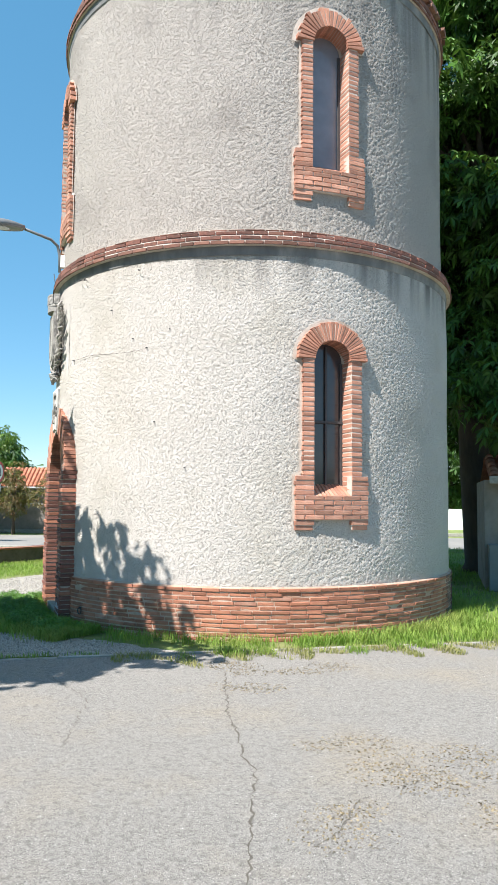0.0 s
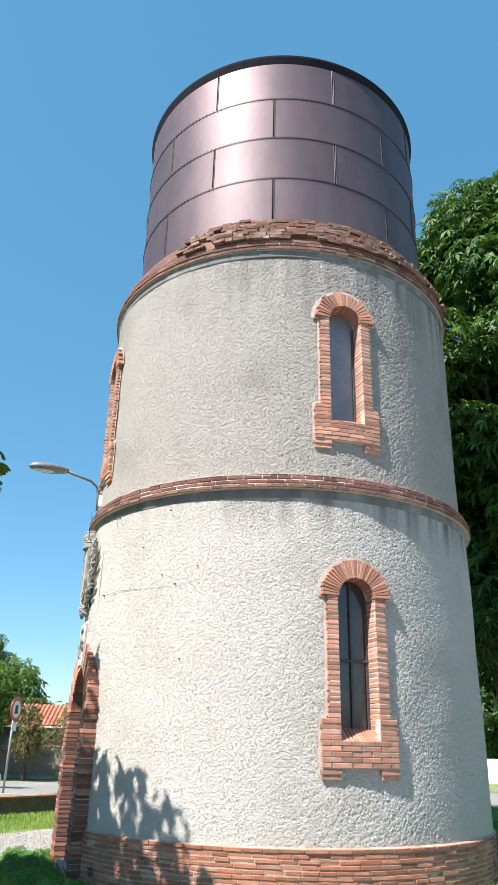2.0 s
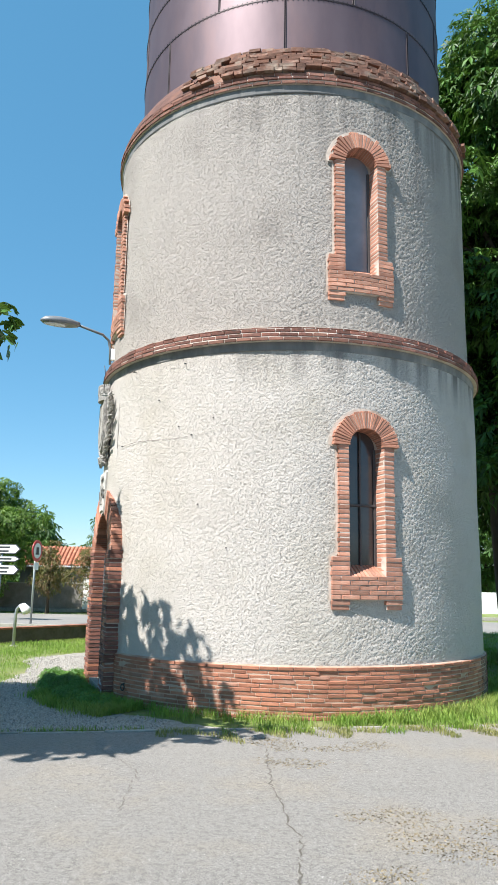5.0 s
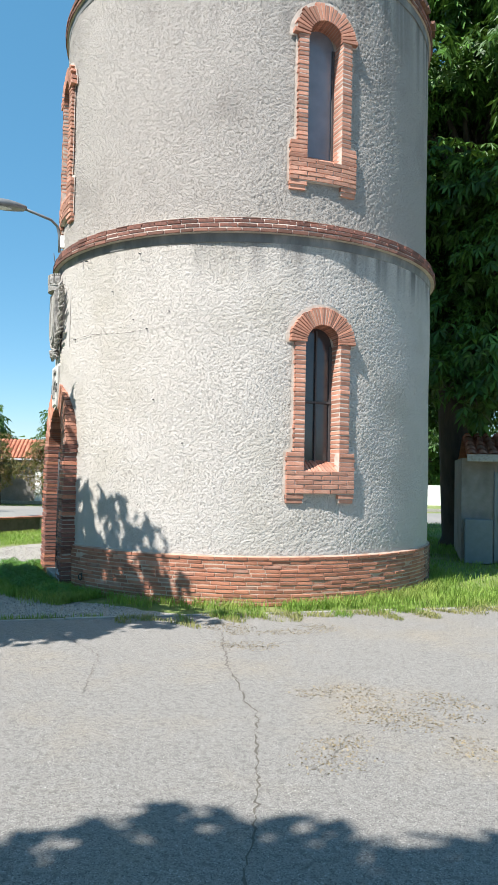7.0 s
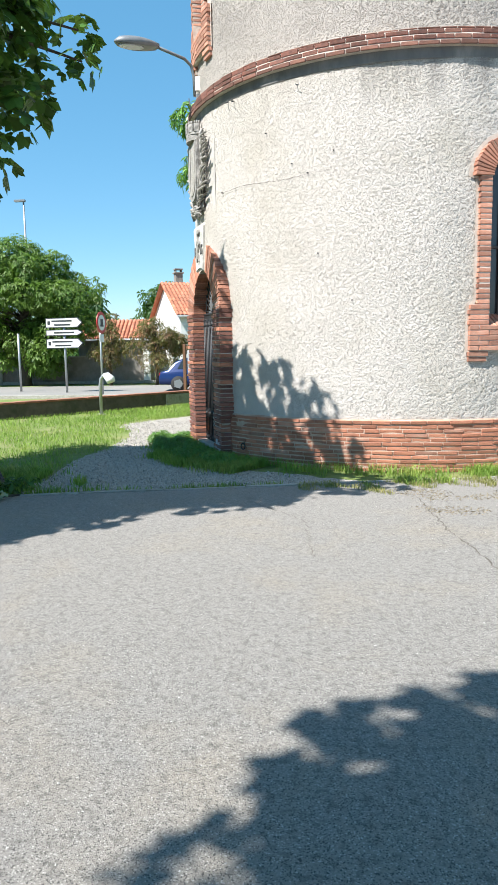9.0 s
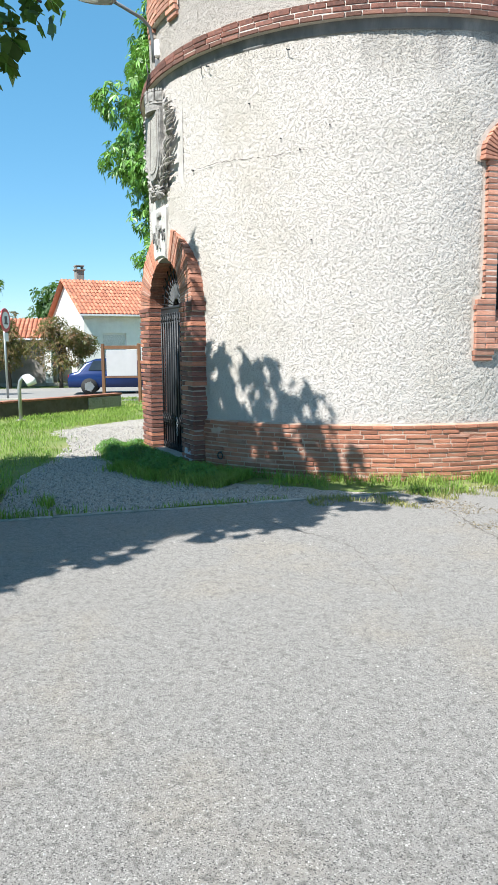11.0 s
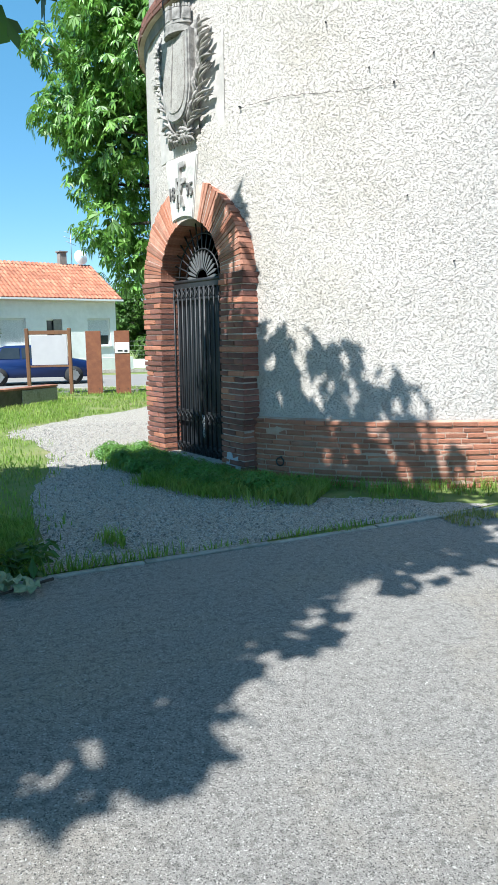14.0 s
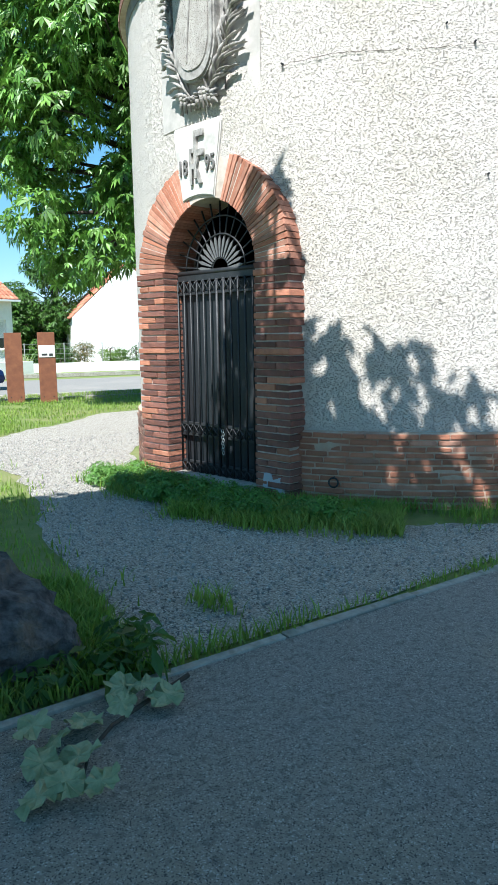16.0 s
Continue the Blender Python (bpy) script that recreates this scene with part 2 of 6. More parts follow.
M_SHUTTER = surf("roller_shutter", (0.70, 0.71, 0.71), (0.66, 0.67, 0.67), 4, 0.6)
M_GREYWALL = surf("grey_render", (0.30, 0.275, 0.25), (0.22, 0.20, 0.18), 5, 0.93, 0.4, 50, stain=(0.15, 0.14, 0.12), stain_scale=1.2)
M_GREYPAINT = surf("grey_paint", (0.20, 0.225, 0.235), (0.165, 0.185, 0.195), 6, 0.55, 0.1, 30)
M_WOOD = surf("stained_wood", (0.20, 0.095, 0.045), (0.12, 0.055, 0.028), 10, 0.7, 0.4, 50, stretch=(1, 1, 0.1))
M_CORTEN = surf("corten_steel", (0.23, 0.085, 0.042), (0.15, 0.052, 0.03), 6, 0.75, 0.3, 60, stain=(0.30, 0.12, 0.055), stain_scale=2.5)
M_PANEL = surf("pale_panel", (0.48, 0.47, 0.505), (0.43, 0.42, 0.455), 3, 0.5)
M_SIGN = surf("sign_white", (0.82, 0.82, 0.80), (0.76, 0.76, 0.75), 3, 0.4)
M_INK = surf("sign_black", (0.03, 0.03, 0.035), (0.04, 0.04, 0.045), 5, 0.5)
M_SIGNRED = surf("sign_red", (0.55, 0.03, 0.03), (0.48, 0.03, 0.03), 4, 0.4)
M_GALV = surf("galvanised", (0.42, 0.44, 0.45), (0.34, 0.355, 0.36), 8, 0.45, 0.1, 40, metal=0.6)
M_LAMPGREY = surf("lamp_grey", (0.17, 0.18, 0.19), (0.22, 0.23, 0.24), 6, 0.45, metal=0.2)
M_LENS = surf("lamp_lens", (0.55, 0.57, 0.58), (0.48, 0.50, 0.52), 8, 0.15)
M_CAR = surf("car_blue", (0.012, 0.030, 0.115), (0.010, 0.026, 0.10), 3, 0.22, metal=0.3)
M_TYRE = surf("tyre", (0.018, 0.018, 0.018), (0.03, 0.03, 0.03), 20, 0.85)
M_RIM = surf("alloy_rim", (0.45, 0.46, 0.47), (0.36, 0.37, 0.38), 6, 0.35, metal=0.8)
M_CARGLASS = surf("car_glass", (0.02, 0.025, 0.03), (0.03, 0.035, 0.04), 3, 0.06, specular=0.8)
M_LAMPRED = surf("tail_lamp", (0.35, 0.02, 0.02), (0.28, 0.02, 0.02), 5, 0.2)
M_COPING = surf("coping_tile", (0.33, 0.14, 0.09), (0.24, 0.10, 0.065), 10, 0.9, 0.5, 40, rnd=0.2)
M_DARKWALL = surf("dirty_wall", (0.14, 0.115, 0.10), (0.085, 0.07, 0.06), 6, 0.95, 0.7, 30, stain=(0.05, 0.055, 0.035), stain_scale=2)
M_ROAD = surf("road_surface", (0.26, 0.245, 0.225), (0.20, 0.19, 0.175), 30, 0.95, 0.5, 100, stain=(0.30, 0.275, 0.245), stain_scale=0.4)
M_FENCE = surf("mesh_fence", (0.25, 0.27, 0.25), (0.2, 0.22, 0.2), 8, 0.6)

# ---------------------------------------------------------------- builders


def thing(name, label, category, group="", kind="", at=None):
    ob = new(name)
    ob.empty_display_size = 0.2
    if at is not None:
        ob.matrix_basis = at
    return tagged(ob, label, category, group, kind)


def mesh_ob(name, me, material, parent=None, label="", smooth=False):
    if material is not None and not me.materials:
        me.materials.append(material)
    if smooth:
        me.polygons.foreach_set("use_smooth", [True] * len(me.polygons))
    ob = new(name, me)
    ob.parent = parent
    if label:
        ob["label"] = label
    return ob


def part(name, bm, material, parent=None, label="", smooth=False):
    me = bpy.data.meshes.new(name)
    bm.normal_update()
    bm.to_mesh(me)
    bm.free()
    return mesh_ob(name, me, material, parent, label, smooth)


def raw(name, verts, faces, material, parent=None, label="", smooth=False):
    me = bpy.data.meshes.new(name)
    me.from_pydata([tuple(v) for v in verts] if not isinstance(verts, np.ndarray) else verts.tolist(), [], faces.tolist() if isinstance(faces, np.ndarray) else faces)
    me.update()
    return mesh_ob(name, me, material, parent, label, smooth)


def box(bm, c, s, bevel=0.0, m=None):
    """A box of size s centred on c, its edges bevelled, turned by m."""
    out = bmesh.ops.create_cube(bm, size=1.0)
    vs = out["verts"]
    bmesh.ops.scale(bm, vec=s, verts=vs)
    if bevel:
        es = list({e for v in vs for e in v.link_edges})
        r = bmesh.ops.bevel(bm, geom=es, offset=bevel, segments=1, affect="EDGES", profile=0.5)
        vs = list({v for f in r["faces"] for v in f.verts} | {v for v in vs if v.is_valid})
    t = Matrix.Translation(c) @ (m or Matrix())
    bmesh.ops.transform(bm, matrix=t, verts=vs)
    return vs


def boxes(name, items, material, parent=None, label="", bevel=0.004):
    bm = bmesh.new()
    for c, s in items:
        box(bm, c, s, bevel)
    return part(name, bm, material, parent, label)


def tube_into(bm, pts, radii, seg=10, cap=True):
    """A tapered tube along pts."""
    pts = [Vector(p) for p in pts]
    rings = []
    side = None
    for i, p in enumerate(pts):
        d = (pts[min(i + 1, len(pts) - 1)] - pts[max(i - 1, 0)]).normalized()
        if side is None:
            side = d.orthogonal().normalized()
        side = (side - d * side.dot(d)).normalized()
        up = d.cross(side)
        r = radii[i] if hasattr(radii, "__len__") else radii
        rings.append([bm.verts.new(p + (side * math.cos(a) + up * math.sin(a)) * r) for a in (2 * math.pi * k / seg for k in range(seg))])
    for a, b in zip(rings, rings[1:]):
        for k in range(seg):
            bm.faces.new((a[k], a[(k + 1) % seg], b[(k + 1) % seg], b[k]))
    if cap:
        bm.faces.new(rings[0][::-1])
        bm.faces.new(rings[-1])


def tube(name, pts, radii, material, parent=None, label="", seg=10, smooth=True):
    bm = bmesh.new()
    tube_into(bm, pts, radii, seg)
    return part(name, bm, material, parent, label, smooth)


def lathe(name, profile, material, parent=None, label="", seg=96, a0=0.0, a1=360.0, smooth=False, close=False):
    """A ring swept round the z axis from a profile of (radius, z)."""
    full = abs(a1 - a0 - 360) < 1e-6
    n = seg if full else seg + 1
    ang = np.radians(np.linspace(a0, a1, seg + 1))[:n]
    pr = list(profile)
    v = [(r * math.sin(a), -r * math.cos(a), z) for a in ang for r, z in pr]
    k = len(pr)
    f = []
    for i in range(seg):
        j = (i + 1) % n
        for q in range(k if close else k - 1):
            f.append((i * k + q, j * k + q, j * k + (q + 1) % k, i * k + (q + 1) % k))
    return raw(name, v, f, material, parent, label, smooth)


BRICKS = {}


def brick_mesh(material, variant, nominal):
    """One of four slightly irregular bricks of a material and size, with narrow worn edges."""
    key = (material.name, variant, nominal)
    if key not in BRICKS:
        r = random.Random(variant * 31 + 5)
        bm = bmesh.new()
        bmesh.ops.create_cube(bm, size=1.0)
        bmesh.ops.scale(bm, vec=nominal, verts=bm.verts)
        bmesh.ops.bevel(bm, geom=list(bm.edges), offset=min(0.0045, nominal[2] * 0.16), segments=1, affect="EDGES", profile=0.5)
        for v in bm.verts:
            v.co += Vector((r.uniform(-0.003, 0.003), r.uniform(-0.003, 0.003), r.uniform(-0.002, 0.002)))
        me = bpy.data.meshes.new("brick")
        bm.to_mesh(me)
        bm.free()
        me.materials.append(material)
        BRICKS[key] = me
    return BRICKS[key]


def brick(parent, material, m, size, name="brick"):
    """One brick (length along its x, depth along y, height along z) as a piece of its parent."""
    nominal = (max(0.05, round(size[0] * 20) / 20), max(0.05, round(size[1] * 20) / 20), max(0.01, round(size[2] * 100) / 100))
    ob = new(name, brick_mesh(material, random.randrange(4), nominal))
    ob.parent = parent
    ob.matrix_basis = m @ Matrix.Diagonal((size[0] / nominal[0], size[1] / nominal[1], size[2] / nominal[2], 1))
    return ob


def ring_m(a_deg, r, z, tilt=0.0, twist=0.0):
    """A pose on the tower: x along the wall to the right, y inwards, z up."""
    a = radians(a_deg)
    return Matrix.Translation((r * math.sin(a), -r * math.cos(a), z)) @ Matrix.Rotation(a, 4, "Z") @ Matrix.Rotation(tilt, 4, "X") @ Matrix.Rotation(twist, 4, "Y")


def brick_batch(name, rows, material, parent, label=""):
    """Many bricks joined as one mesh; rows of (matrix, size)."""
    base = np.array([(x, y, z) for x in (-.5, .5) for y in (-.5, .5) for z in (-.5, .5)])
    fq = np.array([(0, 1, 3, 2), (4, 6, 7, 5), (0, 4, 5, 1), (2, 3, 7, 6), (0, 2, 6, 4), (1, 5, 7, 3)])
    vs, fs = [], []
    for i, (m, s) in enumerate(rows):
        b = (base + rng.uniform(-.04, .04, base.shape)) * np.array(s)
        mm = np.array(m)
        vs.append(b @ mm[:3, :3].T + mm[:3, 3])
        fs.append(fq + 8 * i)
    return tagged(raw(name, np.concatenate(vs), np.concatenate(fs), material, parent, label), kind="stuff")


def smooth_noise(nu, nv, k, r):
    """White noise smoothed over about k cells, unit spread, wrapped round."""
    a = r.standard_normal((nu, nv))
    fu, fv = np.fft.fftfreq(nu)[:, None], np.fft.fftfreq(nv)[None, :]
    a = np.real(np.fft.ifft2(np.fft.fft2(a) * np.exp(-2 * (math.pi * k) ** 2 * (fu ** 2 + fv ** 2) * 0.25)))
    return a / a.std()


# ---------------------------------------------------------------- water tower
R_LOW, R_UP, R_TANK = 3.50, 3.43, 3.085
DOOR_A, WIN_A = -67.6, 18.6
tower = thing("water_tower", "round roughcast and brick water tower with a brown steel tank", "water tower")


def hole(a, z, rows, r):
    """Whether the wall is open at angle a (degrees) and height z; rows of (centre angle, half width, bottom, spring)."""
    for c, w, zb, zs in rows:
        u = radians(a - c) * r
        if abs(u) < w and zb < z < zs or z >= zs and u * u + (z - zs) ** 2 < w * w:
            return True
    return False


def tower_wall(name, r, z0, z1, openings, material, fine, step, amp, label):
    """A storey's wall: a roughcast outer skin with real relief where the camera passes, an inner face and closed ends."""
    na = int(radians(fine[1] - fine[0]) * r / step)
    af = np.linspace(fine[0], fine[1], na)
    ac = np.linspace(fine[1], fine[0] + 360, 46)[1:-1]
    ang = np.concatenate([af, ac])
    nz = int((z1 - z0) / step)
    zz = np.linspace(z0, z1, nz)
    g = np.random.default_rng(int(r * 100 + z0 * 10))
    d = smooth_noise(len(ang), nz, 0.7, g)
    pit = np.clip((smooth_noise(len(ang), nz, 0.95, g) - 0.25) / 1.0, 0, 1)
    d = amp * (0.35 * d - 1.8 * pit * pit * (3 - 2 * pit))
    d += 0.006 * smooth_noise(len(ang), nz, 40, g)
    d[na:] = 0
    edge = np.minimum(1, np.minimum(zz - z0, z1 - zz) / 0.05)[None, :]
    rr = r + d * edge
    A = np.radians(ang)[:, None]
    v = np.stack([rr * np.sin(A), -rr * np.cos(A), np.broadcast_to(zz, rr.shape)], -1).reshape(-1, 3)
    i = np.arange(len(ang))[:, None]
    j = (i + 1) % len(ang)
    k = np.arange(nz - 1)[None, :]
    f = np.stack([i * nz + k, j * nz + k, j * nz + k + 1, i * nz + k + 1], -1).reshape(-1, 4)
    ca = (ang + np.concatenate([ang[1:], [ang[0] + 360]])) / 2
    cz = (zz[:-1] + zz[1:]) / 2
    keep = np.ones((len(ang), nz - 1), bool)
    for c, w, zb, zs in openings:
        u = np.radians((ca - c + 180) % 360 - 180)[:, None] * r
        q = cz[None, :]
        keep &= ~((np.abs(u) < w) & (q > zb) & (q < zs) | (q >= zs) & (u * u + (q - zs) ** 2 < w * w))
    ob = raw(name, v, f[keep.reshape(-1)], material, tower, label, True)
    # inner face, coarser
    ni, nj = 180, 60
    a2, z2 = np.linspace(0, 360, ni, endpoint=False), np.linspace(z0, z1, nj)
    iv = [((r - 0.45) * math.sin(radians(a)), -(r - 0.45) * math.cos(radians(a)), z) for a in a2 for z in z2]
    fi = []
    for p in range(ni):
        for q in range(nj - 1):
            if not hole((a2[p] + 1 + 180) % 360 - 180, (z2[q] + z2[q + 1]) / 2, openings, r):
                p2 = (p + 1) % ni
                fi.append((p * nj + q, p * nj + q + 1, p2 * nj + q + 1, p2 * nj + q))
    raw("inner_wall", iv, fi, M_DARK, tower)
    return ob


W_HALF, W_REV = 0.265, 0.30
low_openings = [(WIN_A, W_HALF + 0.05, 1.95, 3.81), (DOOR_A, 0.80, -0.1, 2.28)]
up_openings = [(WIN_A, W_HALF + 0.05, 6.57, 8.43), (DOOR_A, W_HALF + 0.05, 6.57, 8.43)]
tower_wall("lower_wall", R_LOW, 0.60, 5.36, low_openings, M_CAST, (-84, 80), 0.0135, 0.0040, "pale roughcast render with pitted relief")
tower_wall("upper_wall", R_UP, 5.60, 9.75, up_openings, M_CAST_UP, (-84, 80), 0.0155, 0.0045, "grey stained roughcast render")
lathe("upper_floor", [(0.0, 5.45), (R_LOW - 0.4, 5.45)], M_DARK, tower, seg=48)
lathe("top_floor", [(0.0, 9.78), (R_UP - 0.3, 9.78)], M_DARK, tower, seg=48)

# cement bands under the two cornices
lathe("cement_band", [(R_LOW + 0.004, 5.235), (R_LOW + 0.012, 5.25), (R_LOW + 0.02, 5.37)], M_CEMENT, tower, "dark grey cement band under the cornice", 160)
lathe("cement_band", [(R_UP + 0.004, 9.62), (R_UP + 0.012, 9.635), (R_UP + 0.02, 9.76)], M_CEMENT, tower, "dark grey cement band under the cornice", 160)

# brick plinth
plinth = lathe("plinth", [(R_LOW + 0.038, -0.2), (R_LOW + 0.038, 0.685), (R_LOW + 0.01, 0.70), (R_LOW - 0.06, 0.71)], M_MORTAR_RED, tower, "eroded red brick plinth with pale mortar", 140, DOOR_A + 18, DOOR_A + 342)

# steel tank: eight plates to a ring, rings staggered
tank = lathe("tank", [(R_TANK - 0.02, 10.0), (R_TANK - 0.02, 14.84), (0.0, 14.87)], M_TANK_RIM, tower, "rusty brown riveted steel tank", 96)
ROWS_Z = [10.30, 11.71, 12.72, 13.75, 14.72]
for ri, (za, zb) in enumerate(zip(ROWS_Z, ROWS_Z[1:])):
    off = -2.3 + (22.5 if ri % 2 else 0)
    for k in range(8):
        a0 = off + 45 * k
        # a plate with thin edges, slightly bowed between its seams
        seg = 14
        vs, fs = [], []
        for q in range(seg + 1):
            a = radians(a0 + 0.12 + (45 - 0.24) * q / seg)
            for s in range(5):
                z = za + 0.006 + (zb - za - 0.012) * s / 4
                b = 0.004 * math.sin(math.pi * s / 4) * math.sin(math.pi * q / seg) * (1 if (k + ri) % 2 else -0.6)
                rr = R_TANK + b + (0.004 if s in (0, 4) else 0)
                vs.append((rr * math.sin(a), -rr * math.cos(a), z))
        for q in range(seg):
            for s in range(4):
                fs.append((q * 5 + s, (q + 1) * 5 + s, (q + 1) * 5 + s + 1, q * 5 + s + 1))
        raw("plate", vs, fs, M_TANK, tank, smooth=True)
        for da in (-0.28, 0.28):
            bm = bmesh.new()
            box(bm, (0, 0, 0), (0.012, 0.02, zb - za - 0.02), 0.003)
            st = part("seam", bm, M_SEAM, tank)
            st.matrix_basis = ring_m(a0 + da, R_TANK + 0.004, (za + zb) / 2)
    if ri:
        lathe("seam", [(R_TANK - 0.005, za - 0.011), (R_TANK + 0.012, za - 0.009), (R_TANK + 0.012, za + 0.009), (R_TANK - 0.005, za + 0.011)], M_SEAM, tank, seg=128)
riv = []
for ri, z in enumerate(ROWS_Z[1:4]):
    for k in range(220):
        riv.append((ring_m(k * 360 / 220, R_TANK + 0.012, z + 0.02), (0.016, 0.014, 0.016)))
        riv.append((ring_m(k * 360 / 220, R_TANK + 0.012, z - 0.02), (0.016, 0.014, 0.016)))
brick_batch("rivet", riv, M_SEAM, tank)
lathe("rim", [(R_TANK + 0.002, 14.715), (R_TANK + 0.055, 14.86), (R_TANK + 0.06, 14.90), (R_TANK - 0.03, 14.91)], M_TANK_RIM, tank, "dark flared rim", 128)

# ---------------------------------------------------------------- ground
KERB0, KERB_S = -4.10, 0.21


def kerb_y(x):
    return KERB0 + KERB_S * x


def sheet(name, outline, z, material, label, category, kind="structure"):
    """A flat, cut-out sheet of ground with a little thickness."""
    bm = bmesh.new()
    vs = [bm.verts.new((x, y, z)) for x, y in outline]
    f = bm.faces.new(vs)
    if f.normal.z < 0:
        f.normal_flip()
    ob = part(name, bm, material)
    return tagged(ob, label, category, kind=kind)


gx = np.concatenate([np.linspace(-400, -40, 10), np.linspace(-36, 36, 37), np.linspace(40, 400, 10)])
gv = [(x, y, -0.012 if y < 12 else -0.12) for x in gx for y in gx]
n_g = len(gx)
gf = [(i * n_g + j, (i + 1) * n_g + j, (i + 1) * n_g + j + 1, i * n_g + j + 1) for i in range(n_g - 1) for j in range(n_g - 1)]
tagged(raw("ground", gv, gf, M_EARTH), "mown lawn with dry patches and bare earth", "ground", kind="structure")
sheet("pavement", [(-60, -60), (60, -60), (60, kerb_y(60)), (-60, kerb_y(-60))], 0.0, M_ASPHALT, "worn pale grey asphalt yard with cracks", "pavement")
# concrete edging between the yard and the verge, in lengths
edging = thing("edging", "narrow pale concrete edging strip sunk in the ground", "edging", kind="structure")
x = -14.0
eang = math.atan(KERB_S)
while x < 12:
    ln = random.uniform(0.96, 1.02)
    brick(edging, M_KERB, pose(x + ln / 2 * math.cos(eang), kerb_y(x + ln / 2 * math.cos(eang)) - 0.03, -0.019 + random.uniform(-0.004, 0.005), 0, 0, math.degrees(eang) + random.uniform(-0.4, 0.4)), (ln - 0.008, 0.066, 0.06), "edging_stone")
    x += ln * math.cos(eang)


def wobble(poly, n, amp, seed):
    """A closed outline made uneven."""
    g = random.Random(seed)
    out = []
    for (x0, y0), (x1, y1) in zip(poly, poly[1:] + poly[:1]):
        for k in range(n):
            t = k / n
            out.append((x0 + (x1 - x0) * t + g.uniform(-amp, amp), y0 + (y1 - y0) * t + g.uniform(-amp, amp)))
    return out


PATH_POLY = [(-5.0, -5.09), (-5.0, -4.2), (-5.15, -2.4), (-5.0, -1.1), (-5.05, 0.4), (-5.3, 1.5), (-5.75, 2.1), (-5.75, 2.9), (-5.2, 3.8), (-4.6, 4.6), (-3.6, 5.6), (-2.7, 7.0), (2.0, 8.4), (2.0, 5.4), (-2.2, 3.6), (-3.4, 1.6), (-3.6, 0.5), (-3.75, -0.3), (-3.7, -1.3), (-3.5, -2.1), (-3.0, -2.9), (-2.3, -3.4), (-1.6, -3.75), (-0.9, -4.2)]
sheet("gravel_path", wobble(PATH_POLY, 5, 0.07, 3), -0.004, M_GRAVEL, "trodden gravel path leading round the tower", "path")
sheet("road", [(-90, 13.6), (60, 13.6), (60, 24.5), (-90, 20.5)], -0.108, M_ROAD, "pale worn asphalt road beyond the lawn", "road")
tagged(boxes("road_kerb", [((-15, 13.45, -0.06), (150, 0.14, 0.14))], M_KERB), "concrete kerb along the road", "kerb", kind="structure")
tagged(boxes("far_kerb", [((-15, 24.6, -0.02), (150, 0.16, 0.16))], M_KERB), "concrete kerb on the road's far side", "kerb", kind="structure")
tagged(boxes("lawn_edge", [((-1.2, 11.35, 0.0), (10.2, 0.10, 0.09))], M_KERB), "low concrete edge across the lawn", "edging", kind="structure")


def inside(px, py, poly):
    c = np.zeros(len(px), bool)
    for (x0, y0), (x1, y1) in zip(poly, poly[1:] + poly[:1]):
        c ^= ((y0 > py) != (y1 > py)) & (px < (x1 - x0) * (py - y0) / (y1 - y0 + 1e-12) + x0)
    return c


def blades(name, pts, h, w, material, label, category):
    """Grass: one bent blade of three triangles at each point."""
    n = len(pts)
    a = rng.uniform(0, 2 * math.pi, n)
    hh = h * rng.uniform(0.45, 1.25, n) if np.isscalar(h) else h * rng.uniform(0.5, 1.2, n)
    lean = rng.uniform(0.2, 1.25, n)
    s = np.stack([np.cos(a), np.sin(a), 0 * a], 1)
    d = np.stack([-np.sin(a), np.cos(a), 0 * a], 1)
    up = np.array([0, 0, 1.0])
    b = np.concatenate([pts, np.zeros((n, 1))], 1) if pts.shape[1] == 2 else pts
    p0, p1 = b - s * w / 2, b + s * w / 2
    mid = b + up * (hh * 0.6)[:, None] + d * (hh * lean * 0.3)[:, None]
    p2, p3 = mid + s * w * 0.36, mid - s * w * 0.36
    p4 = b + up * hh[:, None] + d * (hh * lean * 0.9)[:, None]
    v = np.stack([p0, p1, p2, p3, p4], 1).reshape(-1, 3)
    i = np.arange(n)[:, None] * 5
    q = np.concatenate([i + np.array([[0, 1, 2]]), i + np.array([[0, 2, 3]]), i + np.array([[3, 2, 4]])])
    return tagged(raw(name, v, q, material), label, category, kind="stuff")


def scatter(n, x0, x1, y0, y1, keep):
    px, py = rng.uniform(x0, x1, n), rng.uniform(y0, y1, n)
    k = keep(px, py)
    return np.stack([px[k], py[k]], 1)


def clump(px, py, s=1.3, seed=0.0):
    return np.sin(px * 2.1 * s + seed) * np.cos(py * 2.7 * s - seed) + np.sin(px * 5.3 * s + py * 3.1 * s) * 0.6


fuzz = lambda x, s: s * rng.standard_normal(len(x))
rad = lambda x, y: np.hypot(x, y)
deg = lambda x, y: np.degrees(np.arctan2(x, -y))
path_in = lambda x, y: inside(x, y, PATH_POLY)
above = lambda x, y: y > kerb_y(x) + 0.03
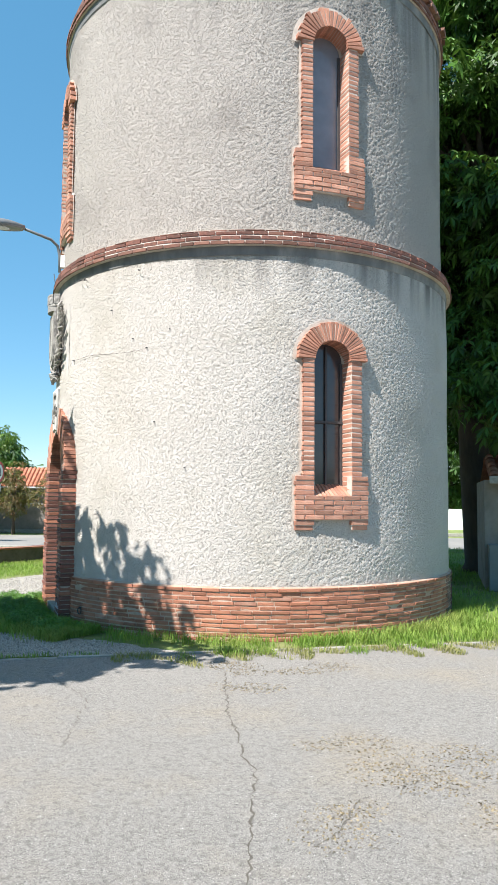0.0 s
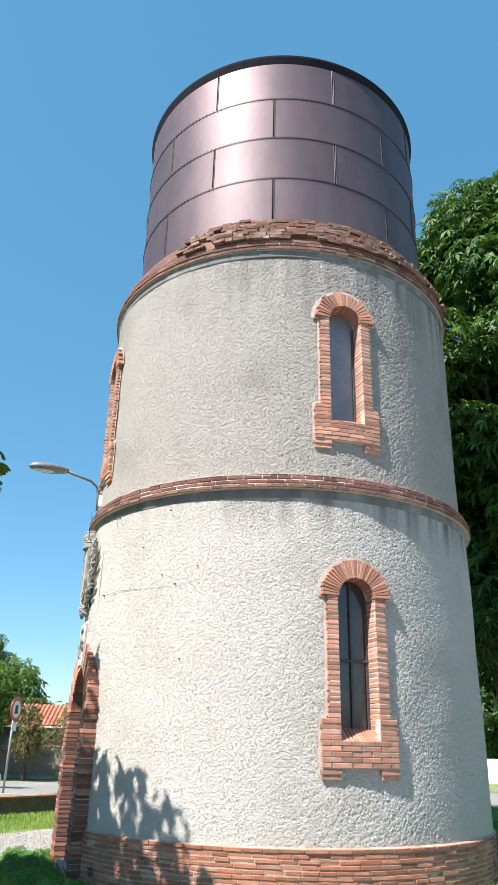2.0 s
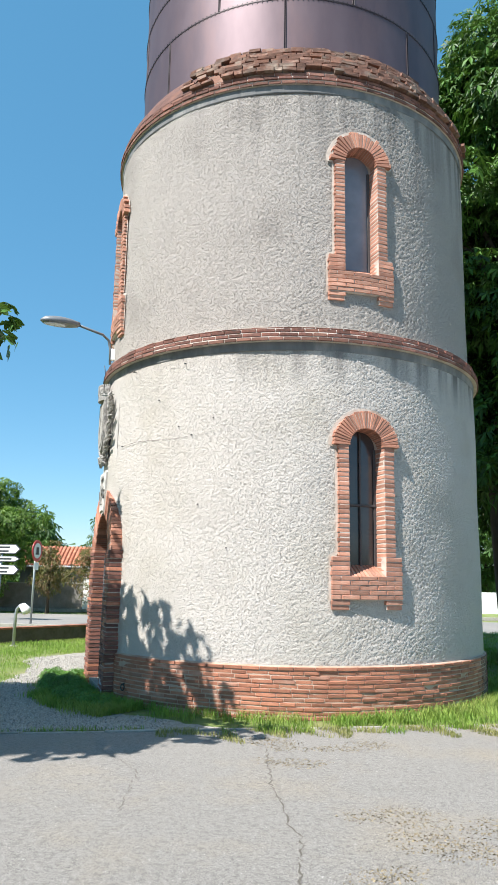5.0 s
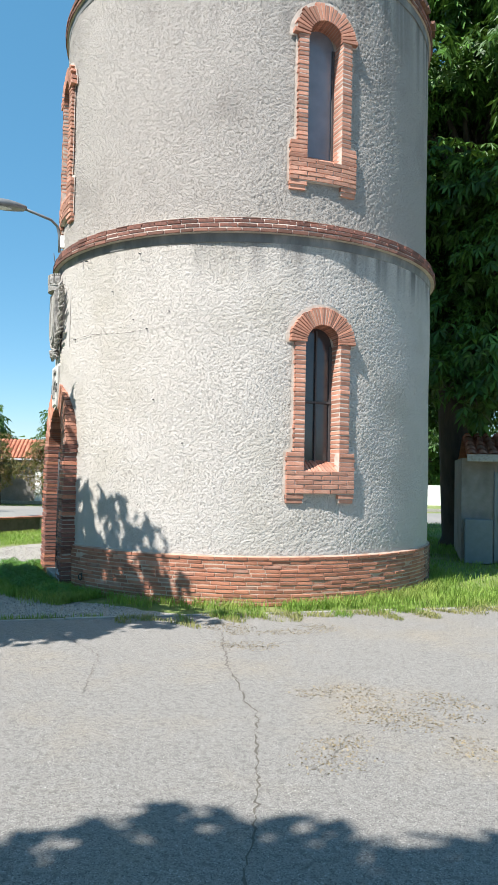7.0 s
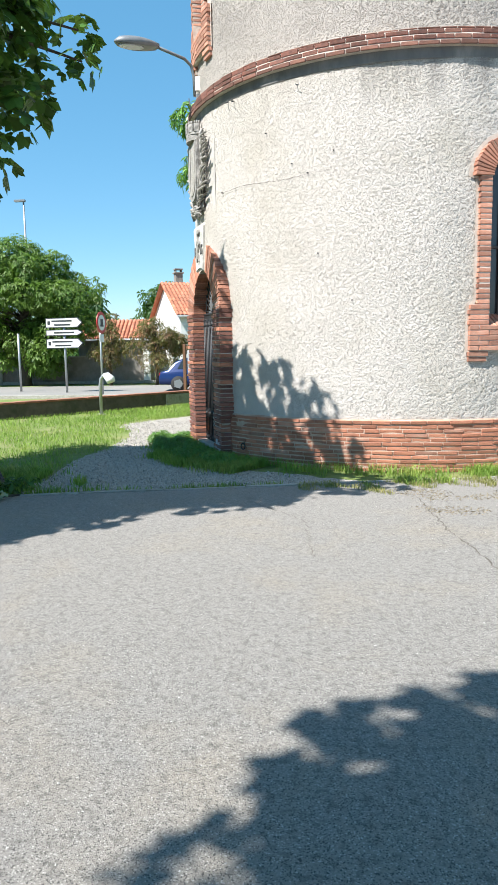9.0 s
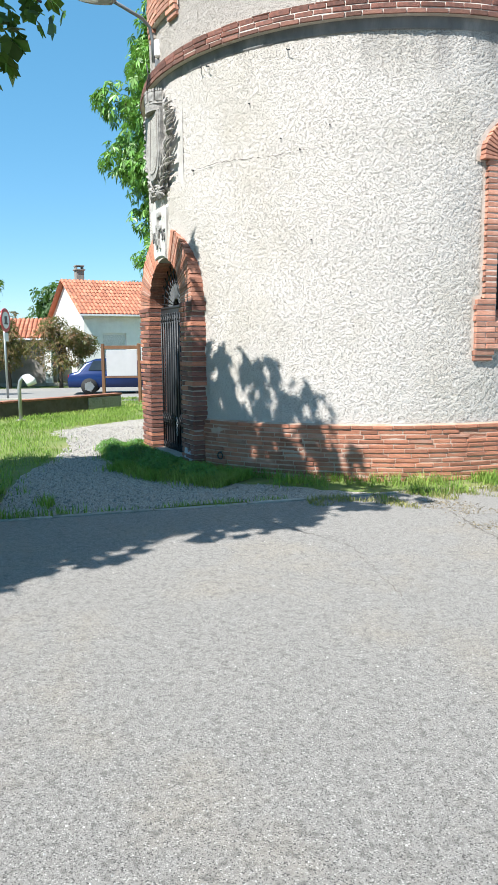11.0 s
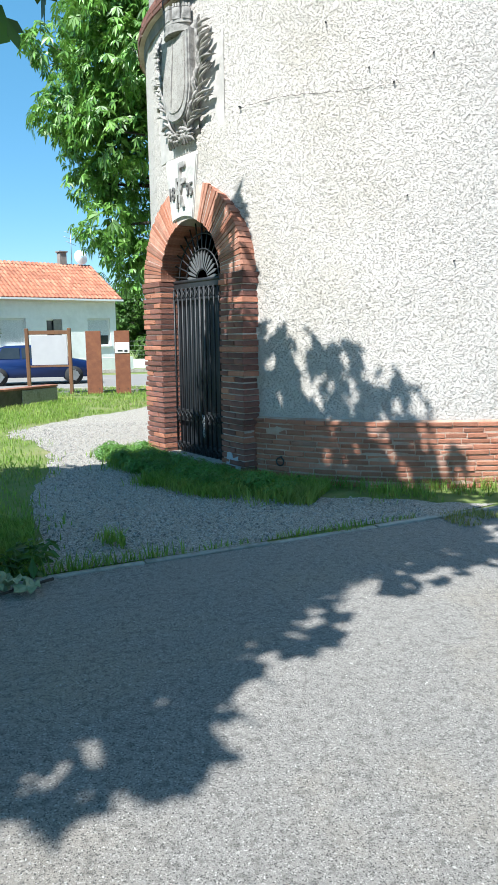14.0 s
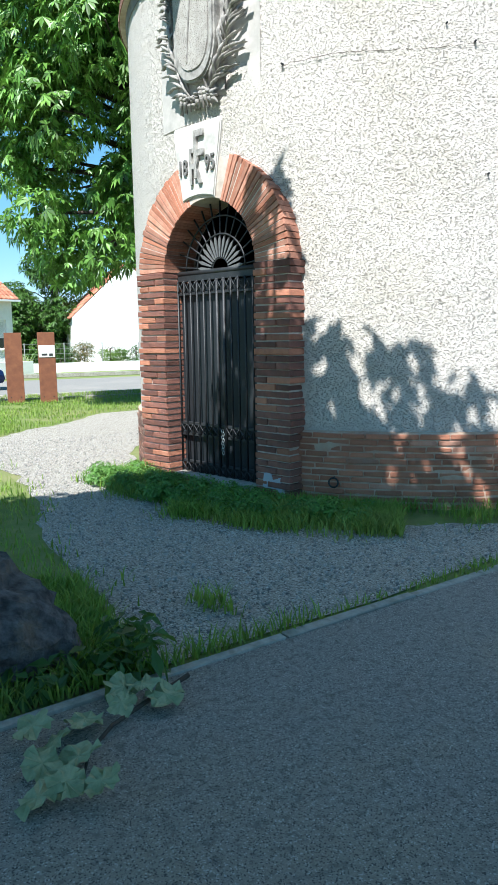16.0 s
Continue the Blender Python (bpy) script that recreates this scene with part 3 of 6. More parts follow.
# long grass against the tower's foot
p = scatter(90000, -4.8, 4.6, -4.9, 3, lambda x, y: (rad(x, y) > 3.56) & (rad(x, y) < 3.86 + 0.10 * clump(x, y) + np.abs(fuzz(x, 0.16)) * (clump(x, y, 1.5, 2) > -0.6)) & (deg(x, y) > -92) & (deg(x, y) < 95) & above(x, y) & (clump(x, y, 2.2) + fuzz(x, 0.5) > -0.6 - 0.5 * (deg(x, y) > 15)))
blades("foot_grass", p, np.where(deg(p[:, 0], p[:, 1]) > 18, 0.17, 0.13), 0.010, M_GRASS, "long green grass against the tower's foot", "grass")
p = scatter(110000, -5.1, -1.6, -4.6, 0.3, lambda x, y: (rad(x, y) > 3.66) & (rad(x, y) < 4.12 + 0.12 * clump(x, y, 2) + np.abs(fuzz(x, 0.15)) + 0.2 * (deg(x, y) > -62)) & (deg(x, y) > -87) & (deg(x, y) < -34))
blades("door_grass", p, 0.12, 0.011, M_GRASS, "thick green grass in front of the gate", "grass")
p = scatter(60000, 0.6, 9, -4.4, 1.5, lambda x, y: above(x, y) & (rad(x, y) > 3.6) & (y < kerb_y(x) + 1.5 + 0.35 * clump(x, y) + fuzz(x, 0.3)) & (clump(x, y, 2.4, 1) + fuzz(x, 0.6) > -0.9))
blades("verge_grass", p, 0.13, 0.011, M_GRASS, "bright green verge grass beside the edging", "grass")
p = scatter(52000, -14, -4.6, -4.9, 9.4, lambda x, y: above(x, y) & ~path_in(x + fuzz(x, 0.13), y + fuzz(x, 0.13)) & (clump(x, y, 0.8, 1) + fuzz(x, 0.4) > -0.8))
blades("lawn_grass", p, 0.075, 0.012, M_GRASS, "short green lawn grass", "grass")
p = scatter(34000, -7, 6, 3.4, 13, lambda x, y: ~path_in(x, y) & (rad(x, y) > 3.8) & (clump(x, y, 0.7, 2) > -1.0))
blades("back_lawn_grass", p, 0.08, 0.013, M_GRASS, "short green lawn grass", "grass")
p = scatter(26000, 3, 13, -2.5, 14, lambda x, y: (rad(x, y) > 3.6))
blades("side_lawn_grass", p, 0.09, 0.014, M_GRASS, "short green lawn grass", "grass")
p = scatter(80000, -1.6, 7, -5.3, -2.2, lambda x, y: (y < kerb_y(x) - 0.02) & (y > kerb_y(x) - 0.42 - 0.28 * clump(x, y, 1.6)) & (clump(x, y, 2.4, 3) + fuzz(x, 0.5) > -0.2))
blades("fringe_grass", p, 0.05, 0.009, M_GRASS_DRY, "dry straw-coloured grass along the edging", "grass")
p = scatter(22000, -0.9, 3.4, -5.0, -3.2, lambda x, y: (y < kerb_y(x)) & (clump(x, y, 2.0, 5) + fuzz(x, 0.35) > 0.55) & (y > kerb_y(x) - 0.32 + fuzz(x, 0.1)))
blades("edging_tufts", p, 0.09, 0.010, M_GRASS, "green tufts growing over the edging", "grass")
# where straw and dirt have settled on the asphalt
SETTLED = [(0.65, -7.47), (0.88, -7.44), (0.83, -8.00), (1.04, -7.73), (0.99, -7.95), (1.61, -7.60), (1.61, -7.93), (1.76, -7.66), (1.19, -8.14), (0.69, -8.62), (0.52, -8.88), (1.46, -8.68), (-0.26, -4.93), (0.06, -5.17), (0.50, -5.03), (1.02, -4.88), (-0.17, -5.83), (0.17, -5.90)]
spots = np.array([(x + rng.uniform(-0.12, 0.12), y + rng.uniform(-0.15, 0.15), rng.uniform(0.07, 0.2)) for x, y in SETTLED for _ in range(3)])


def mossy(x, y):
    """Uneven patches: high near the middle of a spot, fading outwards."""
    d = [np.exp(-((x - a) ** 2 / (2.2 * r * r) + (y - b) ** 2 / (0.8 * r * r))) for a, b, r in spots]
    return np.max(d, axis=0) > rng.uniform(0.12, 1.6, len(x))


p = scatter(70000, -0.8, 3.6, -9.6, -4.2, lambda x, y: mossy(x, y) & (y < kerb_y(x) - 0.03))
blades("yard_moss", p, 0.009, 0.018, M_MOSS, "dry brown moss and dirt on the cracked asphalt", "moss")
p = scatter(16000, -7.2, -4.3, -5.6, -3.6, lambda x, y: above(x, y) & (~path_in(x, y) | (clump(x, y, 2, 1) + fuzz(x, 0.35) > 1.35)))
blades("boulder_grass", p, 0.12, 0.012, M_GRASS, "weedy grass round the boulder", "grass")
p = scatter(5000, -5.3, -1.8, -5.2, -4.0, lambda x, y: (np.abs(y - kerb_y(x) - 0.05) < 0.05 + 0.03 * clump(x, y, 2)))
blades("edge_weeds", p, np.where(p[:, 0] < -3.9, 0.10, 0.06), 0.010, M_GRASS, "thin weeds along the edging", "grass")

# loose stones on the path and yard
pts = [(x, y, 0) for x, y in scatter(8000, -5.6, -1.6, -5.2, 3.5, lambda x, y: path_in(x, y))]
brick_batch("path_stones", [(pose(x, y, 0.002, random.uniform(0, 90), random.uniform(0, 90), random.uniform(0, 180)), (s, s * 0.8, s * 0.6)) for x, y, _ in pts for s in (random.uniform(0.008, 0.022),)], M_STONES, None)
tagged(bpy.data.objects["path_stones"], "loose grey gravel stones on the path", "gravel")
pts = [(x, y) for x, y in scatter(8000, -6.5, 4.5, -12.5, -4.0, lambda x, y: y < kerb_y(x) - 0.1)]
brick_batch("yard_grit", [(pose(x, y, 0.0, random.uniform(0, 90), random.uniform(0, 90), random.uniform(0, 180)), (s, s * 0.8, s * 0.5)) for x, y in pts for s in (random.uniform(0.004, 0.009),)], M_STONES, None)
tagged(bpy.data.objects["yard_grit"], "loose pale grit on the asphalt", "grit")


def crack(pts, w, seed):
    """A dirt-filled crack in the asphalt."""
    g = random.Random(seed)
    fine = []
    for (x0, y0), (x1, y1) in zip(pts, pts[1:]):
        k = max(2, int(math.hypot(x1 - x0, y1 - y0) / 0.05))
        fine += [(x0 + (x1 - x0) * t / k + g.uniform(-0.02, 0.02), y0 + (y1 - y0) * t / k + g.uniform(-0.02, 0.02)) for t in range(k)]
    vs, fs = [], []
    for i, (x, y) in enumerate(fine):
        ww = w * g.uniform(0.2, 1.0)
        vs += [(x - ww, y, 0.003), (x + ww, y + 0.004, 0.003)]
        if i:
            fs.append((2 * i - 2, 2 * i - 1, 2 * i + 1, 2 * i))
    return tagged(raw("asphalt_crack", vs, fs, M_CRACK), "thin dirt-filled crack in the asphalt", "crack", "asphalt cracks", "structure")


crack([(-0.26, -5.19), (-0.23, -5.76), (-0.19, -6.61), (-0.09, -7.21), (-0.04, -7.71), (0.06, -7.97), (0.04, -8.31), (0.03, -8.86), (0.01, -9.40), (-0.10, -10.40)], 0.010, 1)
crack([(0.38, -9.05), (0.53, -8.85), (0.72, -8.42), (0.97, -8.29), (1.45, -7.89), (1.89, -7.54)], 0.009, 2)
crack([(-0.26, -5.76), (0.22, -5.89), (0.59, -5.51), (1.26, -5.00)], 0.006, 3)
crack([(-0.05, -7.1), (0.3, -7.0), (0.75, -6.7), (1.5, -6.6)], 0.005, 4)
crack([(-2.2, -5.3), (-1.5, -6.3), (-1.4, -7.6)], 0.004, 5)

# ---------------------------------------------------------------- trees


def leaf_cloud(name, centres, radii, per_m2, size, material, parent, droop=0.5, leaflets=5, seed=1, label="", wide=0.235, thin=1.0):
    """Palmate leaves over the surface of many lumps: each leaf a fan of folded, drooping leaflets."""
    g = np.random.default_rng(seed)
    P, N = [], []
    for c, r in zip(centres, radii):
        n = max(6, int(per_m2 * (thin if r < 0.62 else 1.0) * 4 * math.pi * r * r))
        d = g.standard_normal((n, 3))
        d /= np.linalg.norm(d, axis=1)[:, None]
        rr = r * g.uniform(0.55, 1.12, n) ** 0.7
        P.append(np.array(c) + d * rr[:, None] * np.array([1.0, 1.0, 0.8]))
        N.append(d)
    P, N = np.concatenate(P), np.concatenate(N)
    n = len(P)
    up = np.array([0, 0, 1.0])
    nn = N * 0.55 + up * 0.6 + g.standard_normal((n, 3)) * 0.35
    nn /= np.linalg.norm(nn, axis=1)[:, None]
    t = np.cross(nn, g.standard_normal((n, 3)))
    t /= np.linalg.norm(t, axis=1)[:, None]
    b = np.cross(nn, t)
    sz = size * g.uniform(0.6, 1.25, n)
    V, F = [], []
    spread = np.linspace(-1.9, 1.9, leaflets) if leaflets > 1 else [0.0]
    for k, a in enumerate(spread):
        ln = sz * (1 - 0.32 * abs(a) / 1.9)
        dv = t * math.cos(a) + b * math.sin(a)
        sv = -t * math.sin(a) + b * math.cos(a)
        dr = droop * g.uniform(0.5, 1.4, n)
        mid = P + dv * (ln * 0.62)[:, None] - up * (ln * dr * 0.25)[:, None]
        tip = P + dv * ln[:, None] - up * (ln * dr)[:, None]
        wd = (ln * wide)[:, None]
        lo = up * (ln * 0.06)[:, None]
        V += [P, mid + sv * wd - lo, tip, mid - sv * wd - lo]
        i = np.arange(n)[:, None]
        o = k * 4 * n
        F += [np.concatenate([o + i, o + n + i, o + 2 * n + i], 1), np.concatenate([o + i, o + 2 * n + i, o + 3 * n + i], 1)]
    ob = raw(name, np.concatenate(V), np.concatenate(F), material, parent, label)
    return tagged(ob, kind="stuff")


def tree(base, height, crown, n_lumps, lump_r, per_m2, leaf, material, label, seed, trunk_r=0.25, droop=0.5, extra=(), leaflets=5, category="tree", lean=(0, 0), wide=0.235, thin=1.0):
    """A tree: a tapered trunk, limbs to every lump of the crown, and leaves. crown: centre (x, y, z from the base) and half sizes."""
    g = random.Random(seed)
    root = thing("tree", label, category, at=pose(*base))
    (cx, cy, cz), (sx, sy, sz) = crown
    lumps = []
    for k in range(n_lumps):
        while True:
            d = Vector((g.uniform(-1, 1), g.uniform(-1, 1), g.uniform(-1, 1)))
            if 0.35 < d.length < 1:
                break
        taper = 1 - 0.35 * max(0, d.z)
        lumps.append((Vector((cx + d.x * sx * taper, cy + d.y * sy * taper, cz + d.z * sz)), lump_r * g.uniform(0.65, 1.25)))
    lumps += [(Vector(c), r) for c, r in extra]
    bm = bmesh.new()
    top = Vector((cx * 0.8, cy * 0.8, min(height * 0.86, cz + sz * 0.7)))
    mid = Vector((lean[0], lean[1], max(1.2, cz - sz * 0.8)))
    tube_into(bm, [(0, 0, -0.15), (0.02, 0, 0.25), mid * 0.5, mid, mid.lerp(top, 0.5), top], [trunk_r * 1.5, trunk_r * 1.1, trunk_r * 0.95, trunk_r * 0.85, trunk_r * 0.5, 0.05], 12)
    part("trunk", bm, M_BARK, root, "", True)
    bm = bmesh.new()
    for c, r in lumps:
        t = min(0.95, max(0.0, (c.z - mid.z) / max(0.1, top.z - mid.z) * 0.7))
        s = mid.lerp(top, t)
        m = s.lerp(c, 0.5) + Vector((g.uniform(-.3, .3), g.uniform(-.3, .3), g.uniform(0, .4)))
        tube_into(bm, [s, m, c], [trunk_r * 0.32, trunk_r * 0.18, 0.015], 6)
    tagged(part("branching", bm, M_BARK, root, "", True), kind="stuff")
    leaf_cloud("crown", [c for c, _ in lumps], [r for _, r in lumps], per_m2, leaf, material, root, droop, leaflets, seed, "", wide, thin)
    return root


# broad-leaved weeds among the grass in front of the gate
gw = random.Random(31)
spots_w = [(radians(gw.uniform(-87, -38)), gw.uniform(3.74, 4.32)) for _ in range(130)]
weeds = leaf_cloud("door_weeds", [(r * math.sin(a), -r * math.cos(a), gw.uniform(0.04, 0.13)) for a, r in spots_w], [gw.uniform(0.07, 0.15) for _ in spots_w], 420, 0.05, M_WEED, None, 0.4, 3, 32)
tagged(weeds, "low broad-leaved green weeds by the gate", "weeds", kind="stuff")
# shade tree beside the yard, its low boughs near the tower placed to cast the shade there, its top leaning away
gt = random.Random(19)
across = Vector((sun_dir.y, -sun_dir.x, 0)).normalized()
# unseen upper crown, added along the sun's line to block sky light from the shade
high = [(Vector((0, 0, 6.4)) + sun_dir * gt.uniform(1.0, 6.5) + across * gt.uniform(-1.5, 1.5) + Vector((0, 0, gt.uniform(-1.2, 1.2))), 1.0) for _ in range(34)]
tree((-7.9, -7.4, 0), 10, ((0.0, 0.0, 6.4), (2.3, 2.3, 2.6)), 46, 0.95, 36, 0.17, M_LEAF, "broad green tree with lobed leaves shading the yard", 11, 0.26, droop=0.25, wide=0.38, thin=0.42,
     extra=[((2.9, 1.9, 3.75), 0.45), ((3.1, 2.4, 4.4), 0.5), ((2.7, 2.6, 5.3), 0.7), ((3.0, 0.2, 5.9), 0.5), ((2.4, -0.3, 5.6), 0.55), ((3.3, 0.5, 5.8), 0.5), ((3.5, 1.2, 6.4), 0.45), ((3.1, 0.9, 5.4), 0.6), ((4.4, -0.1, 6.0), 0.4), ((3.9, 0.25, 5.9), 0.45),
            ((3.3, 1.8, 6.1), 0.4), ((3.2, 1.5, 5.7), 0.5), ((3.6, 0.8, 6.3), 0.4), ((3.8, -0.35, 5.9), 0.3), ((3.4, -0.5, 5.9), 0.28), ((3.0, -0.7, 5.9), 0.26), ((2.5, -0.95, 5.9), 0.26), ((2.0, -0.98, 5.9), 0.26), ((1.6, -1.25, 5.9), 0.26), ((1.25, -1.55, 5.9), 0.26), ((0.95, -1.85, 5.9), 0.26), ((0.68, -2.2, 5.9), 0.26), ((0.43, -2.6, 5.9), 0.26),
            ((2.6, -0.35, 5.9), 0.63), ((2.0, -0.65, 5.9), 0.63), ((1.4, -1.15, 5.9), 0.63), ((3.1, -0.05, 6.0), 0.63), ((3.95, -0.55, 5.9), 0.16), ((3.25, -0.95, 5.9), 0.15), ((2.85, -1.2, 5.9), 0.16), ((2.75, -0.6, 5.9), 0.63), ((3.3, -1.0, 5.9), 0.2), ((3.05, -1.25, 5.9), 0.18), ((2.6, -1.45, 5.9), 0.18), ((2.3, -1.6, 5.9), 0.12), ((1.6, -1.85, 5.9), 0.15), ((1.45, -2.2, 5.9), 0.13), ((1.0, -2.55, 5.9), 0.18), ((0.75, -2.85, 5.9), 0.16), ((0.55, -3.15, 5.9), 0.2), ((3.5, 3.75, 5.75), 0.28), ((3.55, 3.7, 5.35), 0.28), ((2.5, 2.69, 5.8), 0.28), ((2.5, 2.7, 6.3), 0.28), ((2.48, 2.69, 6.8), 0.28), ((3.3, 3.42, 6.6), 0.12), ((3.0, 3.65, 6.05), 0.22), ((2.85, 3.72, 5.7), 0.3), ((1.5, -1.2, 6.0), 0.28), ((1.2, -1.6, 5.8), 0.32), ((0.82, -2.05, 6.1), 0.35), ((0.4, -2.8, 6.0), 0.4), ((1.87, -0.9, 5.7), 0.4), ((0.07, -2.95, 6.0), 0.55), ((1.17, -1.24, 6.3), 0.5), ((0.6, -2.2, 5.6), 0.4), ((3.1, 2.7, 5.6), 0.35), ((3.2, 2.3, 5.8), 0.4), ((2.8, 3.7, 5.2), 0.45), ((2.2, 3.6, 4.9), 0.5),
            ((2.8, 1.3, 4.9), 0.7), ((1.9, 3.1, 4.4), 0.7), ((0.7, 3.3, 4.6), 0.7), ((-0.1, 3.0, 5.4), 0.8), ((1.7, -0.2, 4.4), 0.7),
            ((0.9, 1.3, 4.3), 0.9), ((1.7, 1.7, 4.1), 0.8), ((-0.5, 1.4, 4.6), 0.9), ((0.4, -0.8, 4.0), 0.9), ((-0.8, -1.4, 4.0), 0.9), ((0.4, -1.4, 4.2), 0.8), ((0.2, 0.2, 4.2), 0.9), ((1.6, 0.8, 4.6), 0.9), ((-0.6, -2.0, 4.3), 0.8), ((-0.9, 0.2, 4.3), 0.9), ((-1.4, 1.0, 5.0), 0.9), ((1.0, 2.2, 5.0), 0.9)] + high)
# tree behind the camera whose shade falls on the yard
tree((-3.1, -17.2, 0), 11, ((0, 0, 7.4), (2.9, 2.9, 2.5)), 66, 0.95, 32, 0.18, M_LEAF, "broad green tree with lobed leaves shading the asphalt", 12, 0.26, droop=0.25, wide=0.38, thin=0.42)
# tall trees behind the tower
tree((-0.7, 8.3, 0), 14, ((0.4, 0.2, 8.3), (4.2, 3.4, 5.2)), 125, 0.95, 22, 0.215, M_LEAF_BR, "tall chestnut tree with drooping leaves behind the tower", 13, 0.3, droop=0.6, leaflets=6, wide=0.19,
     extra=[((-3.0, -0.6, 4.2), 0.8), ((-2.2, -0.4, 3.3), 0.8), ((-3.3, 0.2, 5.3), 0.6), ((-4.0, 0.0, 6.8), 0.7), ((-4.2, -0.3, 8.2), 0.6), ((-1.6, -1.0, 3.6), 0.8), ((-2.6, 0.2, 3.8), 0.7)])
tree((6.1, 5.7, 0), 21, ((1.5, 0.6, 11.4), (4.2, 4.0, 8.2)), 170, 1.15, 16, 0.28, M_LEAF, "very tall dense chestnut tree behind the tower", 14, 0.42, droop=0.6, wide=0.2,
     extra=[((-0.8, -3.7, 3.5), 0.45), ((-0.3, -3.5, 4.0), 0.65), ((0.6, -3.3, 4.3), 0.75), ((-1.3, -2.6, 4.3), 0.7), ((1.6, -3.2, 4.7), 0.8), ((-0.6, -2.6, 5.0), 0.9), ((0.3, -2.3, 8.2), 0.7), ((1.0, -2.5, 7.4), 0.6), ((3.4, -1.0, 3.8), 0.8), ((2.2, 0.0, 3.6), 0.9), ((0.4, -1.5, 4.6), 1.0), ((-0.6, -1.0, 6.0), 1.1), ((0.2, 0.2, 5.0), 1.2), ((1.5, -1.8, 5.2), 1.1), ((-1.2, 0.5, 7.5), 1.2), ((-1.6, 0.4, 10.5), 1.2),
            ((-0.4, 1.0, 4.2), 1.1), ((0.8, 1.2, 3.9), 1.1), ((1.8, -0.6, 4.4), 1.1), ((2.8, 1.0, 4.6), 1.2), ((-1.0, 0.0, 5.0), 1.0), ((4.2, 0.0, 5.0), 1.2), ((0.6, -0.4, 6.8), 1.3), ((2.0, -0.8, 8.2), 1.4), ((-1.4, 0.0, 8.8), 1.2), ((-1.8, 1.5, 13.5), 1.3), ((-1.4, 1.0, 16.0), 1.3)], lean=(-0.35, -0.3))

# cornices: a mortar core with brick courses
CORNICE = {}
for key, r, rows in (("low", R_LOW, [(5.36, 5.425, 0.098), (5.43, 5.495, 0.088), (5.50, 5.565, 0.066), (5.57, 5.60, 0.03)]),
                     ("up", R_UP, [(9.75, 9.815, 0.062), (9.82, 9.885, 0.075), (9.89, 9.955, 0.055)])):
    z0, z1 = rows[0][0], rows[-1][1]
    prof = [(r - 0.05, z0 + 0.004), (r + rows[0][2] - 0.015, z0 + 0.004)]
    prof += [(r + p - 0.014, (a + b) / 2) for a, b, p in rows] + [(r + rows[-1][2] - 0.012, z1), (r - (0.09 if key == "low" else 0.02), z1 + (0.035 if key == "low" else 0.03))]
    CORNICE[key] = (lathe("cornice", prof, M_MORTAR, tower, "moulded red brick cornice with pale mortar joints", 160), r, rows)

# broken brick and rubble slope round the tank's foot, plastered over on one side
slope = lathe("rubble_slope", [(R_UP + 0.035, 9.965), (R_UP - 0.07, 10.20), (R_TANK + 0.08, 10.50), (R_TANK + 0.0, 10.60)], M_RUBBLE, tower, "crumbling brick and mortar slope under the tank", 120)
rows = []
for i in range(8):
    f = i / 7
    r, z = R_UP + 0.035 - f * 0.33, 10.0 + f * 0.62
    a = -30.0 - random.uniform(0, 4)
    while a < 210:
        w = random.uniform(0.10, 0.30)
        if random.random() > 0.12:
            rows.append((ring_m(a + math.degrees(w / 2 / r), r + random.uniform(-0.03, 0.025), z + random.uniform(-0.012, 0.012), random.uniform(-0.1, 0.1), random.uniform(-0.05, 0.05)), (w, 0.16, random.uniform(0.045, 0.07))))
        a += math.degrees((w + 0.012) / r)
brick_batch("rubble_bricks", rows, M_RUBBLE, slope)
lathe("plaster_slope", [(R_UP + 0.05, 9.965), (R_UP - 0.02, 10.16), (R_TANK + 0.14, 10.46), (R_TANK + 0.01, 10.57)], M_BRICK_DARK, tower, "weathered brick and mortar fillet", 40, -125, -29)

WEDGES = {}


def wedge(parent, material, m, r0, r1, half, d0, d1, name="brick"):
    """A tapered arch brick: from radius r0 to r1 along z, half angle, between depths d0 and d1 (y)."""
    key = (material.name, round(r0, 3), round(r1, 3), round(half, 4), round(d0, 3), round(d1, 3))
    if key not in WEDGES:
        s, c = math.sin(half), math.cos(half)
        e = 0.004
        vs = [(-r0 * s, d0 + e, r0 * c), (r0 * s, d0 + e, r0 * c), (r1 * s, d0 + e, r1 * c), (-r1 * s, d0 + e, r1 * c),
              (-(r0 + e) * s + e, d0, (r0 + e) * c), ((r0 + e) * s - e, d0, (r0 + e) * c), ((r1 - e) * s - e, d0, (r1 - e) * c), (-(r1 - e) * s + e, d0, (r1 - e) * c),
              (-r0 * s, d1, r0 * c), (r0 * s, d1, r0 * c), (r1 * s, d1, r1 * c), (-r1 * s, d1, r1 * c)]
        fs = [(4, 5, 6, 7), (0, 1, 5, 4), (1, 2, 6, 5), (2, 3, 7, 6), (3, 0, 4, 7), (0, 8, 9, 1), (1, 9, 10, 2), (2, 10, 11, 3), (3, 11, 8, 0), (8, 11, 10, 9)]
        me = bpy.data.meshes.new("brick")
        me.from_pydata(vs, [], fs)
        me.materials.append(material)
        WEDGES[key] = me
    ob = new(name, WEDGES[key])
    ob.parent = parent
    ob.matrix_basis = m
    return ob


